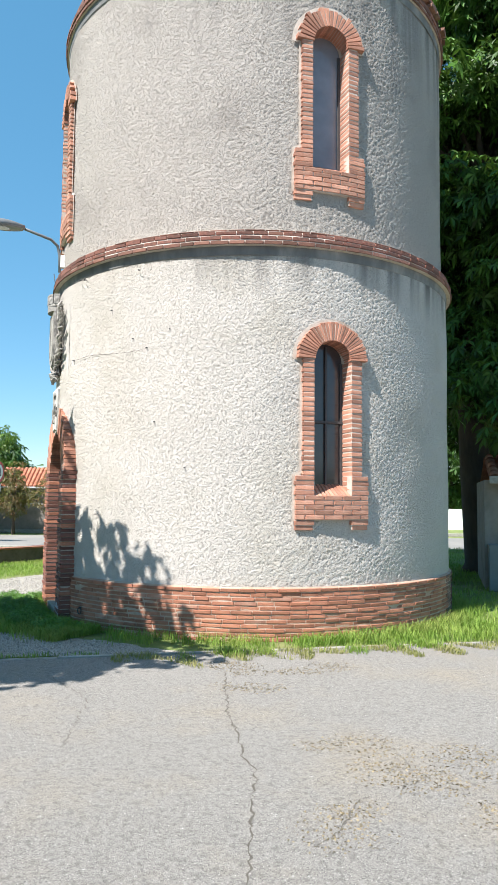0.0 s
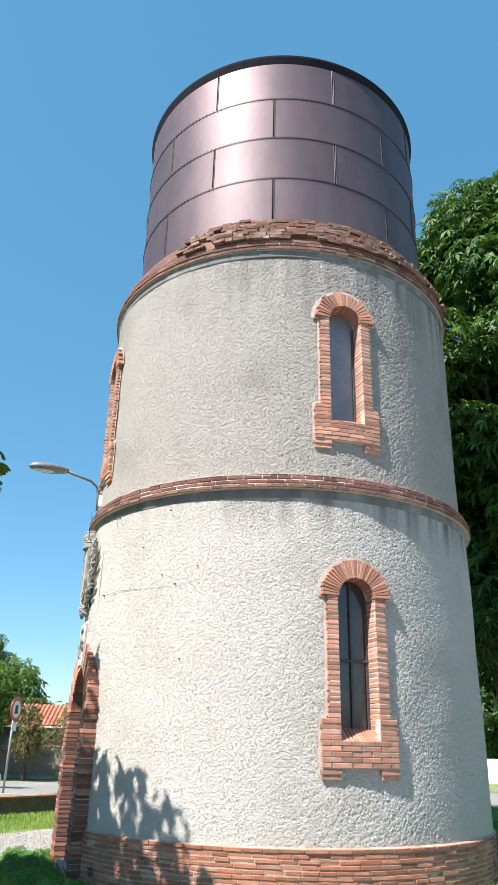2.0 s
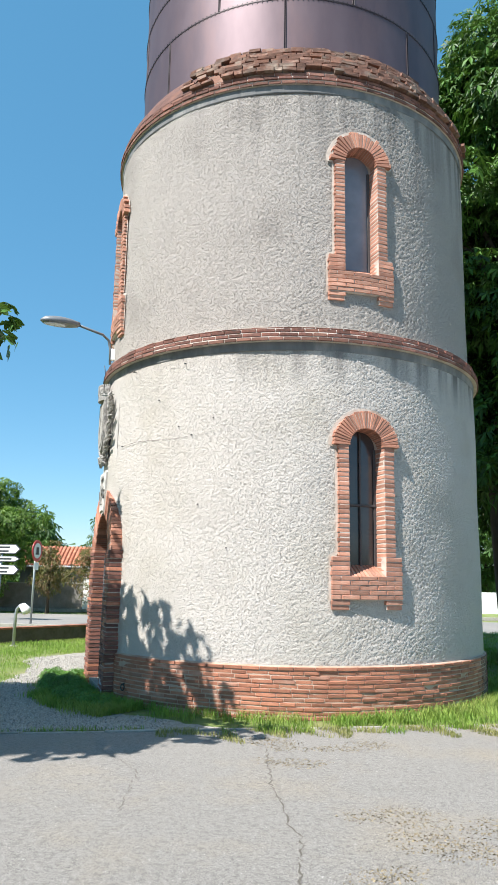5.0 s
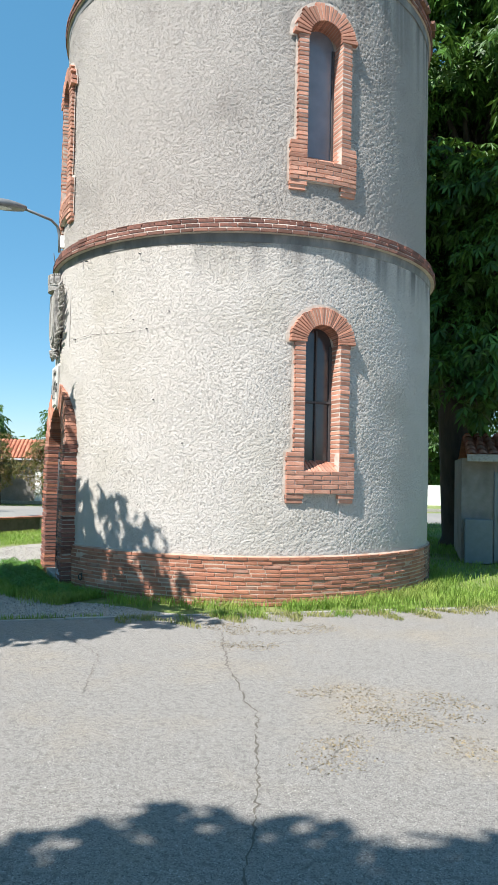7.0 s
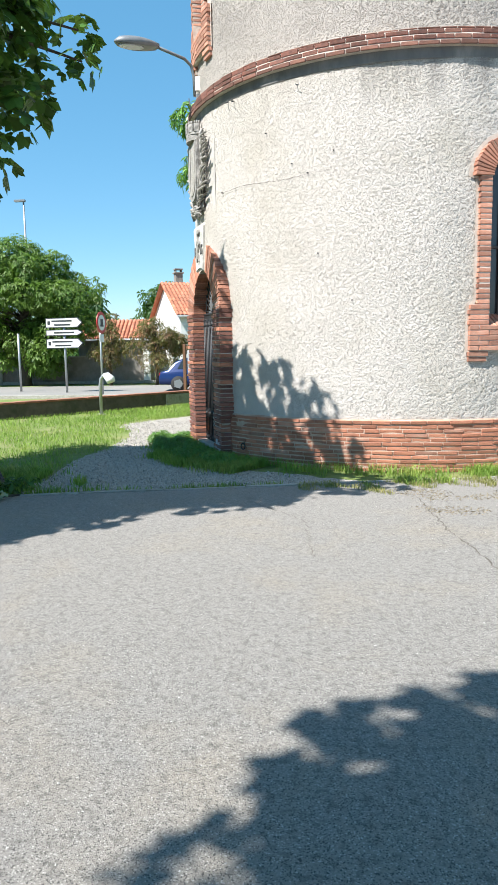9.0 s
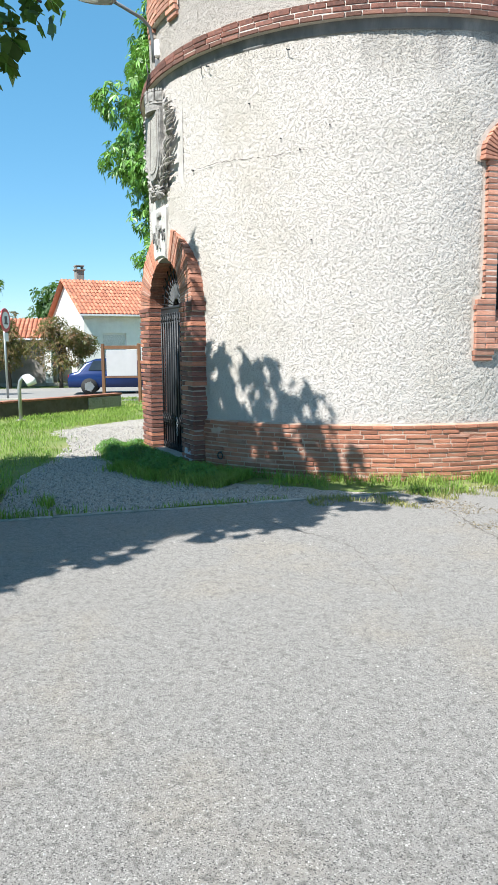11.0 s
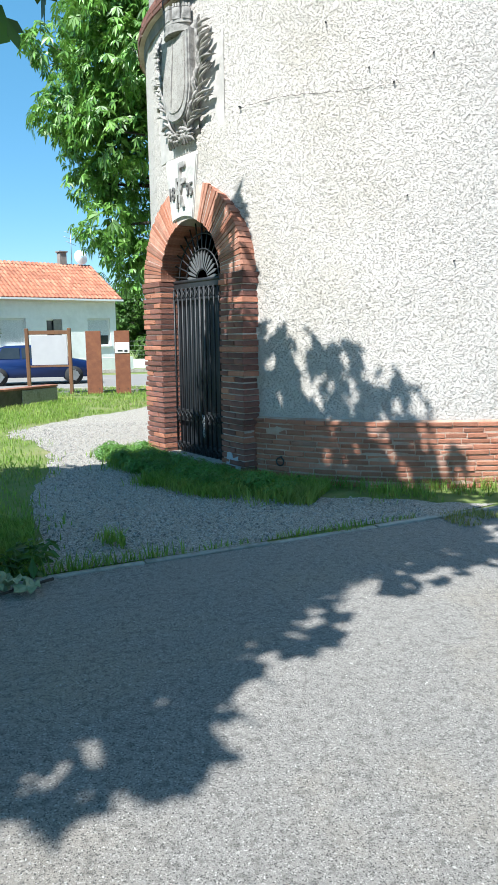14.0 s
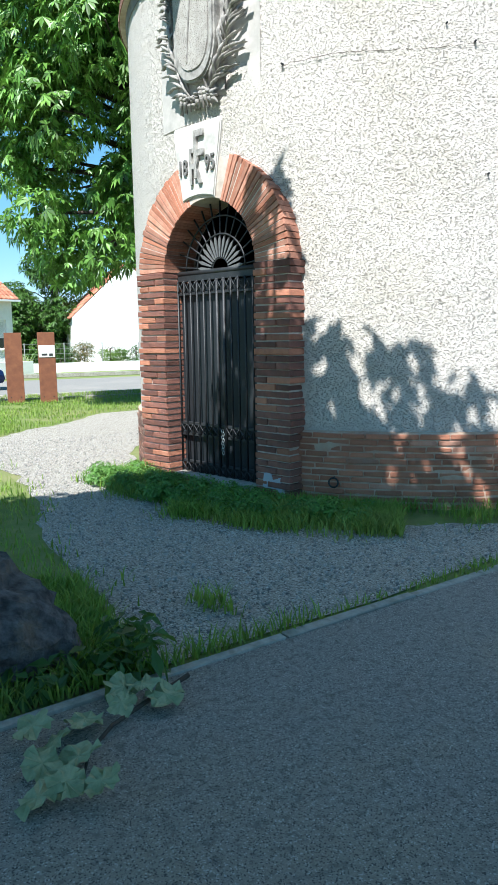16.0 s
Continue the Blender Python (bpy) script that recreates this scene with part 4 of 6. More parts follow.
def arch_strip(bm, inner, outer, y0, y1):
    """Front band between two outlines at depth y0, and the reveal from the inner one back to y1."""
    a = [bm.verts.new((u, y0, z)) for u, z in inner]
    b = [bm.verts.new((u, y0, z)) for u, z in outer]
    c = [bm.verts.new((u, y1, z)) for u, z in inner]
    for i in range(len(a) - 1):
        bm.faces.new((a[i], a[i + 1], b[i + 1], b[i]))
        bm.faces.new((a[i], c[i], c[i + 1], a[i + 1]))


def tower_window(ang, r, z0, barred, label):
    """A round-headed window in a projecting brick surround; z0 is the foot of its apron."""
    spring, sill, sh = z0 + 2.21, z0 + 0.31, z0 + 0.60
    bm = bmesh.new()
    arc = [radians(180 - 180 * k / 20) for k in range(21)]
    inner = [(-W_HALF - 0.012, sill)] + [((W_HALF + 0.012) * math.cos(t), spring + (W_HALF + 0.012) * math.sin(t)) for t in arc] + [(W_HALF + 0.012, sill)]
    outer = [(-0.42, z0 + 0.01)] + [(0.50 * math.cos(t) if 0 < k < 20 else 0.42 * math.cos(t), spring + 0.50 * math.sin(t)) for k, t in enumerate(arc)] + [(0.42, z0 + 0.01)]
    arch_strip(bm, inner, outer, -0.064, W_REV)
    def curved(b):
        for v in b.verts:
            t = v.co.x / r
            v.co = Vector(((r - v.co.y) * math.sin(t), r - (r - v.co.y) * math.cos(t), v.co.z))
        return b

    win = part("window", curved(bm), M_MORTAR, tower, label)
    win.matrix_basis = ring_m(ang, r, 0)
    # pale mortar fillet where the surround meets the render
    bm = bmesh.new()
    rim = [(-0.575, z0 - 0.02), (-0.575, sh + 0.02), (-0.475, sh + 0.06), (-0.475, spring - 0.03)] + [(0.575 * math.cos(t), spring + 0.575 * math.sin(t)) for t in arc] + [(0.475, spring - 0.03), (0.475, sh + 0.06), (0.575, sh + 0.02), (0.575, z0 - 0.02)]
    arch_strip(bm, [(u * 0.8, spring + (z - spring) * 0.86 if z > spring else z) for u, z in rim], rim, -0.022, 0.05)
    part("mortar_fillet", curved(bm), M_MORTAR, win)
    # mortar beds of the apron, shoulders and feet
    bm = bmesh.new()
    for k in range(6):
        box(bm, (-0.44 + 0.176 * k, 0.0, (z0 + sill) / 2 - 0.01), (0.176, 0.126, sill - z0 - 0.01))
    bmesh.ops.remove_doubles(bm, verts=bm.verts, dist=0.0005)
    part("mortar_bed", curved(bm), M_MORTAR, win)
    for q in (-1, 1):
        for c, size in (((q * 0.402, 0.0, (sill + sh) / 2), (0.255, 0.126, sh - sill)), ((q * 0.405, 0.01, z0 - 0.07), (0.25, 0.11, 0.13))):
            bm = bmesh.new()
            box(bm, c, size)
            part("mortar_bed", curved(bm), M_MORTAR, win)

    def at(u, z, d=0.0, twist=0.0):
        a = u / r
        return Matrix.Translation((r * math.sin(a), r - r * math.cos(a) - d * math.cos(a), z)) @ Matrix.Rotation(a, 4, "Z") @ Matrix.Rotation(twist, 4, "Y")

    n = 24
    ch = (spring - sh) / n
    for k in range(n):
        for s in (-1, 1):
            w = 0.165 + (0.012 if k % 2 else 0) * random.random()
            dd = random.uniform(-0.006, 0.006)
            brick(win, M_BRICK_W, at(s * (W_HALF + w / 2), sh + ch * (k + 0.5), -0.10 + dd), (w, 0.34, ch - random.uniform(0.013, 0.019)))
    ch = 0.60 / 9
    for k in range(9):
        z = z0 + ch * (k + 0.5)
        if z < sill:
            x = -0.54
            cuts = [0.27] * 4 if k % 2 else [0.135, 0.27, 0.27, 0.27, 0.135]
            for w in cuts:
                brick(win, M_BRICK_W, at(x + w / 2, z, -0.03 + random.uniform(-0.005, 0.005)), (w - 0.010, 0.22, ch - 0.010))
                x += w
        else:
            for s in (-1, 1):
                w = 0.275 if k % 2 else 0.26
                brick(win, M_BRICK_W, at(s * (W_HALF + w / 2), z, -0.10 + random.uniform(-0.005, 0.005)), (w, 0.34, ch - 0.010))
    for s in (-1, 1):
        brick(win, M_BRICK_W, at(s * 0.405, z0 - 0.040, -0.035), (0.27, 0.20, 0.062))
        brick(win, M_BRICK_W, at(s * 0.41, z0 - 0.110, -0.045), (0.25, 0.18, 0.058))
    for k in range(9):
        brick(win, M_BRICK_W, at(-W_HALF + 0.53 * (k + 0.5) / 9, sill + 0.085, -0.115) @ Matrix.Rotation(radians(31), 4, "X"), (0.052, 0.40, 0.06))
    n = 29 if barred else 21
    for k in range(n):
        phi = radians(-90 + 180 * (k + 0.5) / n)
        wedge(win, M_BRICK_W, Matrix.Translation((0, -0.07 + random.uniform(-0.004, 0.004), spring)) @ Matrix.Rotation(phi, 4, "Y"), W_HALF, 0.525 + (random.uniform(-0.012, 0.012) if barred else random.uniform(-0.05, 0.03)), radians(90 / n) * 0.80, 0.0, 0.33)
    # dark glazed light set back in the reveal
    bm = bmesh.new()
    vs = [bm.verts.new((u, 0.22, z)) for u, z in [(-W_HALF - 0.01, sill)] + [((W_HALF + 0.01) * math.cos(t), spring + (W_HALF + 0.01) * math.sin(t)) for t in arc] + [(W_HALF + 0.01, sill)]]
    bm.faces.new(vs)
    # upper panes are lighter: the sky's reflection is painted into their base colour
    part("pane", bm, M_GLASS if barred else M_GLASS_UP, win, "dusty dark window pane" if barred else "window pane with the reflected sky in its grey-blue colour")
    bars = [((-W_HALF + 0.02, 0.205, (sill + spring) / 2), (0.05, 0.03, spring - sill)), ((W_HALF - 0.02, 0.205, (sill + spring) / 2), (0.05, 0.03, spring - sill))]
    if barred:
        bars += [((0.0, 0.20, (sill + spring) / 2 + 0.1), (0.03, 0.03, spring - sill + 0.25)), ((0.0, 0.195, sill + 1.05), (2 * W_HALF, 0.03, 0.035))]
    boxes("window_frame", bars, M_WINFRAME, win)
    return win


tower_window(WIN_A, R_LOW, 1.60, True, "narrow round-headed window in an orange brick surround")
tower_window(WIN_A, R_UP, 6.22, False, "narrow round-headed window in an orange brick surround")
tower_window(DOOR_A, R_UP, 6.22, False, "narrow round-headed window in an orange brick surround")

# ---- doorway
D_FACE, HALF, SPRING, PIER = 3.50, 0.665, 2.28, 0.44

bm = bmesh.new()
for s in (-1, 1):
    box(bm, (s * (HALF + PIER / 2), -3.255, 1.12), (PIER - 0.026, 0.506, 2.30))
arc = [radians(180 - 180 * k / 28) for k in range(29)]
arch_strip(bm, [((HALF + 0.012) * math.cos(t), SPRING + (HALF + 0.012) * math.sin(t)) for t in arc], [(1.05 * math.cos(t), SPRING + 1.05 * math.sin(t)) for t in arc], -D_FACE - 0.001, -3.06)
o = [bm.verts.new((1.05 * math.cos(t), -D_FACE - 0.001, SPRING + 1.05 * math.sin(t))) for t in arc]
o2 = [bm.verts.new((1.05 * math.cos(t), -3.2, SPRING + 1.05 * math.sin(t))) for t in arc]
for i in range(28):
    bm.faces.new((o[i], o[i + 1], o2[i + 1], o2[i]))
doorway = part("doorway", bm, M_MORTAR, tower, "arched doorway with rusticated brick piers and a stone key")
doorway.matrix_basis = ring_m(DOOR_A, 0, 0)
n = 34
ch = SPRING / n
for s in (-1, 1):
    for k in range(n):
        z = ch * (k + 0.5)
        groove = k % 8 == 7
        w = PIER + (0.0 if groove else 0.022 if k % 8 in (1, 2, 3, 4, 5, 6) else 0.0) + random.uniform(-0.006, 0.008)
        d = D_FACE + (0.015 if groove else 0.022 if k % 8 in (1, 2, 3, 4, 5, 6) else 0.016) + random.uniform(-0.003, 0.006)
        if k > n - 3:
            w, d = PIER + 0.03, D_FACE + 0.02
        cuts = [w] if k % 3 == 0 else ([w * 0.62, w * 0.38] if k % 3 == 1 else [w * 0.35, w * 0.65])
        x = HALF
        for c in cuts:
            # more dark bricks on the right pier, so the shadow over it is partly colour
            mat = M_BRICK_PIER if random.random() < (0.8 if s > 0 else 0.68) else M_BRICK
            brick(doorway, mat, Matrix.Translation((s * (x + c / 2), -d + 0.2, z)) @ Matrix.Rotation(random.uniform(-0.01, 0.01), 4, "Y"), (c - 0.011, 0.40 + random.uniform(0, 0.03), ch - random.uniform(0.010, 0.015)))
            x += c
        brick(doorway, M_BRICK_PIER, Matrix.Translation((s * (HALF + 0.13), -3.12, z)), (0.255, 0.20, ch - 0.014))
n = 56
for k in range(n):
    phi = -90 + 180 * (k + 0.5) / n
    if abs(phi) < 19:
        continue
    mat = M_BRICK_W if random.random() < 0.75 else M_BRICK
    ro = random.choice((1.095, 1.10, 1.105))
    wedge(doorway, mat, Matrix.Translation((0, -D_FACE - 0.01 + random.uniform(-0.008, 0.008), SPRING)) @ Matrix.Rotation(radians(phi), 4, "Y"), HALF, ro, radians(90 / n) * 0.86, 0.0, 0.42)
# stone sill of the doorway and a patch of cement at the pier's foot
bm = bmesh.new()
box(bm, (0, -3.24, 0.03), (1.32, 0.5, 0.14), 0.012)
part("threshold", bm, M_KERB, doorway)

# key stone with carved date and monogram
bm = bmesh.new()
low = [(-0.235 + 0.47 * k / 8, SPRING + math.sqrt(0.71 ** 2 - (-0.235 + 0.47 * k / 8) ** 2)) for k in range(9)]
poly = low + [(0.355, 3.64), (0.33, 3.68), (-0.33, 3.68), (-0.355, 3.64)]
f1 = bm.faces.new([bm.verts.new((u, -3.545, z)) for u, z in poly])
ext = bmesh.ops.extrude_face_region(bm, geom=[f1])
bmesh.ops.translate(bm, verts=[v for v in ext["geom"] if isinstance(v, bmesh.types.BMVert)], vec=(0, 0.45, 0))
bmesh.ops.recalc_face_normals(bm, faces=bm.faces)
bmesh.ops.bevel(bm, geom=[e for e in bm.edges if all(abs(v.co.y + 3.545) < 1e-4 for v in e.verts)], offset=0.012, segments=2, affect="EDGES")
key = part("keystone", bm, M_KEY, doorway, "pale carved keystone with a date and monogram")
key.matrix_basis = Matrix.Translation((-0.09, 0.02, 0))


def lettering(text, size, m, material, parent, name="lettering", depth=0.012):
    cu = bpy.data.curves.new(name, "FONT")
    cu.body, cu.size, cu.extrude, cu.align_x, cu.align_y, cu.bevel_depth = text, size, depth, "CENTER", "CENTER", 0.002
    tmp = bpy.data.objects.new(name, cu)
    scene.collection.objects.link(tmp)
    bpy.context.view_layer.update()
    me = bpy.data.meshes.new_from_object(tmp.evaluated_get(bpy.context.evaluated_depsgraph_get()))
    bpy.data.objects.remove(tmp)
    me.materials.clear()
    ob = mesh_ob(name, me, material, parent)
    ob.matrix_basis = m
    return ob


UP = Matrix.Rotation(radians(90), 4, "X")
lettering("18", 0.215, Matrix.Translation((-0.20, -3.55, 3.27)) @ UP @ Matrix.Diagonal((0.68, 1, 1, 1)), M_LETTER, key)
lettering("95", 0.215, Matrix.Translation((0.20, -3.55, 3.27)) @ UP @ Matrix.Diagonal((0.68, 1, 1, 1)), M_LETTER, key)
lettering("F", 0.66, Matrix.Translation((0.045, -3.553, 3.35)) @ UP @ Matrix.Diagonal((0.55, 1, 1, 1)), M_CARVED, key, depth=0.022)
lettering("R", 0.50, Matrix.Translation((-0.01, -3.55, 3.25)) @ UP @ Matrix.Diagonal((0.62, 1, 1, 1)), M_CARVED, key, depth=0.022)

# smooth plaster field and coat of arms above the door
lathe("plaster_field", [(R_LOW - 0.01, 3.69), (R_LOW + 0.002, 3.70), (R_LOW + 0.002, 5.16), (R_LOW - 0.01, 5.17)], M_PLASTER, tower, "smooth pale plaster field with dark streaks", 40, DOOR_A - 11.6, DOOR_A + 11.6)
arms = lathe("coat_of_arms", [(R_LOW + 0.01, 3.86), (R_LOW + 0.045, 3.90), (R_LOW + 0.045, 5.0), (R_LOW + 0.01, 5.04)], M_CARVED, tower, "carved grey coat of arms with mural crown and branches", 20, DOOR_A - 5.4, DOOR_A + 5.4)
A0 = ring_m(DOOR_A, R_LOW, 0)


def slab(name, poly, y0, y1, material, parent, label="", bevel=0.01):
    bm = bmesh.new()
    f = bm.faces.new([bm.verts.new((u, y0, z)) for u, z in poly])
    ext = bmesh.ops.extrude_face_region(bm, geom=[f])
    bmesh.ops.translate(bm, verts=[v for v in ext["geom"] if isinstance(v, bmesh.types.BMVert)], vec=(0, y1 - y0, 0))
    bmesh.ops.recalc_face_normals(bm, faces=bm.faces)
    if bevel:
        bmesh.ops.bevel(bm, geom=[e for e in bm.edges if all(abs(v.co.y - y0) < 1e-4 for v in e.verts)], offset=bevel, segments=2, affect="EDGES")
    return part(name, bm, material, parent, label)


def shield(w, top, tip):
    p = [(-w, top), (0, top - 0.015), (w, top)]
    for k in range(1, 9):
        t = k / 8
        p.append((w * math.cos(t * math.pi / 2) ** 0.75, top - 0.55 * (top - tip) - 0.45 * (top - tip) * math.sin(t * math.pi / 2)))
    return p + [(-u, z) for u, z in p[-2:2:-1]]


slab("shield", shield(0.295, 4.95, 4.02), -0.125, -0.02, M_CARVED, arms, "weathered grey shield", 0.02).matrix_basis = A0
slab("shield_field", shield(0.235, 4.88, 4.12), -0.135, -0.11, M_SHIELD, arms, "pale shield field", 0.006).matrix_basis = A0
slab("shield_ridge", [(-0.02, 4.86), (0.005, 4.86), (-0.07, 4.2), (-0.085, 4.2)], -0.145, -0.12, M_CARVED, arms, "", 0.004).matrix_basis = A0
# mural crown
for z, r, h in ((4.965, 0.235, 0.045), (5.005, 0.215, 0.05), (5.05, 0.235, 0.035)):
    pr = []
    bm = bmesh.new()
    for k in range(13):
        t = math.pi * k / 12
        pr.append((-r * math.cos(t) , -0.03 - 0.17 * math.sin(t)))
    f = bm.faces.new([bm.verts.new((x, y, z - h / 2)) for x, y in pr])
    ext = bmesh.ops.extrude_face_region(bm, geom=[f])
    bmesh.ops.translate(bm, verts=[v for v in ext["geom"] if isinstance(v, bmesh.types.BMVert)], vec=(0, 0, h))
    bmesh.ops.recalc_face_normals(bm, faces=bm.faces)
    part("crown_band", bm, M_CARVED, arms).matrix_basis = A0
for k in range(5):
    t = math.pi * (k + 0.5) / 5
    m = A0 @ Matrix.Translation((-0.215 * math.cos(t), -0.03 - 0.15 * math.sin(t), 5.125)) @ Matrix.Rotation(t - math.pi / 2, 4, "Z")
    bm = bmesh.new()
    box(bm, (0, 0, 0), (0.095, 0.05, 0.13), 0.008)
    box(bm, (-0.032, 0, 0.085), (0.026, 0.05, 0.04), 0.004)
    box(bm, (0.032, 0, 0.085), (0.026, 0.05, 0.04), 0.004)
    box(bm, (0, 0, 0.085), (0.022, 0.05, 0.04), 0.004)
    part("battlement", bm, M_CARVED, arms).matrix_basis = m


def carved_leaf(bm, root, tip, w, lift):
    """A curved, ridged stone leaf from root to tip in the wall's plane."""
    root, tip = Vector(root), Vector(tip)
    ax = tip - root
    side = Vector((-ax.z, 0, ax.x)).normalized()
    rings = []
    for k in range(6):
        t = k / 5
        c = root + ax * t + Vector((0, -lift * math.sin(math.pi * min(1, t * 1.15)) - 0.012, 0)) + Vector((0, 0, -0.04 * ax.length * 4 * t * t))
        ww = w * math.sin(math.pi * (0.12 + 0.88 * t)) ** 0.7 if t < 1 else 0.002
        rings.append([bm.verts.new(c + side * ww + Vector((0, 0.012, 0))), bm.verts.new(c + Vector((0, -0.014, 0))), bm.verts.new(c - side * ww + Vector((0, 0.012, 0))), bm.verts.new(c + Vector((0, 0.03, 0)))])
    for a, b in zip(rings, rings[1:]):
        for k in range(4):
            bm.faces.new((a[k], a[(k + 1) % 4], b[(k + 1) % 4], b[k]))


for s in (-1, 1):
    bm = bmesh.new()
    g = random.Random(4 + s)
    for k in range(22):
        t = k / 21
        u = 0.12 + 0.27 * math.sin(min(1.0, t * 1.5) * math.pi / 2)
        z = 3.90 + 1.0 * t
        for q in (0, 1):
            ln = g.uniform(0.24, 0.37) * (1.05 - 0.35 * t)
            a = radians(g.uniform(8, 42) if q == 0 else g.uniform(62, 98))
            carved_leaf(bm, (s * u, -0.03, z), (s * (u + ln * math.cos(a)), -0.05, z + ln * math.sin(a)), g.uniform(0.011, 0.02), g.uniform(0.03, 0.07))
    br = tagged(part("branch", bm, M_CARVED, arms, "carved leafy branch", True), kind="stuff")
    br.matrix_basis = A0 @ Matrix.Rotation(radians(s * 3.2), 4, "Z")
bm = bmesh.new()
for k in range(9):
    a = math.pi * (k / 8)
    for q in range(3):
        carved_leaf(bm, (-0.2 + 0.05 * k, -0.03 - 0.02 * q, 3.90 + 0.05 * math.cos(3 * a)), (-0.26 + 0.065 * k, -0.05, 3.80 + 0.07 * q), 0.026, 0.045)
tagged(part("ribbon_knot", bm, M_CARVED, arms, "carved ribbon knot", True), kind="stuff").matrix_basis = A0

# pale cement patch at the foot of one pier
patch_poly = [(0.74, 0.03), (1.04, 0.02), (1.06, 0.12), (0.99, 0.16), (1.0, 0.25), (0.90, 0.22), (0.86, 0.30), (0.78, 0.27), (0.76, 0.14)]
slab("cement_patch", patch_poly, -D_FACE - 0.034, -D_FACE + 0.05, M_PANEL, doorway, "pale blue-grey cement patch", 0.004)
# iron ring in the plinth
bm = bmesh.new()
tube_into(bm, [(0.045 * math.cos(2 * math.pi * k / 14), -0.02, 0.045 * math.sin(2 * math.pi * k / 14)) for k in range(15)], 0.009, 6, False)
tube_into(bm, [(0, 0.03, 0.045), (0, -0.03, 0.045)], 0.012, 6)
part("wall_ring", bm, M_IRON, tower, "small rusty iron ring").matrix_basis = ring_m(-44.0, R_LOW + 0.055, 0.22)

# ---- wrought iron gate and fanlight
G = ring_m(DOOR_A, 0, 0)
gate = part("gate", (lambda b: (box(b, (-0.72, -3.27, 1.14), (0.06, 0.05, 2.2), 0.004), box(b, (0.72, -3.27, 1.14), (0.06, 0.05, 2.2), 0.004), b)[-1])(bmesh.new()), M_IRON, tower, "closed black wrought iron gate with a chain")
gate.matrix_basis = G @ Matrix.Translation((0, -0.025, 0))
for z, h in ((2.215, 0.07), (2.05, 0.03), (0.64, 0.035), (0.52, 0.035), (0.21, 0.03), (0.08, 0.05)):
    boxes("rail", [((0, -3.28, z), (1.42, 0.035, h))], M_IRON, gate)
for k in range(14):
    x = -0.67 + 1.34 * k / 13
    tube("bar", [(x, -3.30, 0.08), (x, -3.30, 2.19)], 0.011 if k not in (6, 7) else 0.018, M_IRON, gate, seg=8)
    for z0, z1 in ((2.065, 2.18), (0.53, 0.63), (0.10, 0.20)):
        if k < 13:
            tube("brace", [(x + 0.008, -3.305, z0), (x + 0.092, -3.305, z1)], 0.006, M_IRON, gate, seg=5)
            tube("brace", [(x + 0.092, -3.31, z0), (x + 0.008, -3.31, z1)], 0.006, M_IRON, gate, seg=5)
# sheet coloured near black so that it carries the shade of the recess
boxes("backing_sheet", [((0, -3.245, 1.12), (1.42, 0.006, 2.10))], M_SHEET, gate, "metal sheet behind the bars, near black with the recess's shade")
fan = tube("fanlight", [(-0.73, -3.28, 2.265), (0.73, -3.28, 2.265)], 0.028, M_IRON, gate, "iron sunburst fanlight", 8)
for r in (0.12, 0.36, 0.54):
    tube("hoop", [(r * math.cos(math.pi * k / 16), -3.285, 2.27 + r * math.sin(math.pi * k / 16)) for k in range(17)], 0.010, M_IRON, fan, seg=6)
for k in range(15):
    a = math.pi * (k + 0.5) / 15
    tube("ray", [(0.12 * math.cos(a), -3.28, 2.27 + 0.12 * math.sin(a)), (0.70 * math.cos(a), -3.28, 2.27 + 0.70 * math.sin(a))], 0.010, M_IRON, fan, seg=6)
    # petals in a paler iron: the sunlight on them is put into the colour
    slab("petal", [(0.13 * math.cos(a - 0.05), 2.27 + 0.13 * math.sin(a - 0.05)), (0.29 * math.cos(a - 0.06), 2.27 + 0.29 * math.sin(a - 0.06)), (0.34 * math.cos(a), 2.27 + 0.34 * math.sin(a)), (0.29 * math.cos(a + 0.06), 2.27 + 0.29 * math.sin(a + 0.06)), (0.13 * math.cos(a + 0.05), 2.27 + 0.13 * math.sin(a + 0.05))], -3.30, -3.288, M_IRON_SUNLIT, fan, "", 0)
for k in range(8):
    bm = bmesh.new()
    c = Vector((0.03 + 0.008 * (k % 2), -3.335, 0.60 - 0.033 * k))
    tube_into(bm, [c + Vector((0.012 * math.cos(q * math.pi / 5) * (k % 2 + 0.3), 0.012 * math.cos(q * math.pi / 5) * ((k + 1) % 2), 0.022 * math.sin(q * math.pi / 5))) for q in range(11)], 0.0045, 5, False)
    part("chain_link", bm, M_GALV, gate)

# ---- wall lamp on a curved arm above the door
JOINT, TIP = Vector((-3.80, -1.62, 6.31)), Vector((-4.37, -2.02, 6.27))
lamp = thing("wall_lamp", "grey street lamp on a curved arm fixed to the tower", "street lamp", at=pose(*(Vector(((R_UP + 0.03) * math.sin(radians(-71)), -(R_UP + 0.03) * math.cos(radians(-71)), 5.72)))))
inv = lamp.matrix_basis.inverted()
ax = (TIP - JOINT).normalized()
foot = lamp.matrix_basis.translation
arm = tube("arm", [inv @ p for p in (foot + ax * 0.05, foot + ax * 0.06 + Vector((0, 0, 0.30)), foot + ax * 0.10 + Vector((0, 0, 0.46)), foot + ax * 0.22 + Vector((0, 0, 0.555)), JOINT)], 0.024, M_LAMPGREY, lamp, seg=10)
head_c = (JOINT + TIP) / 2
side = ax.cross(Vector((0, 0, 1)))
bm = bmesh.new()
rings = []
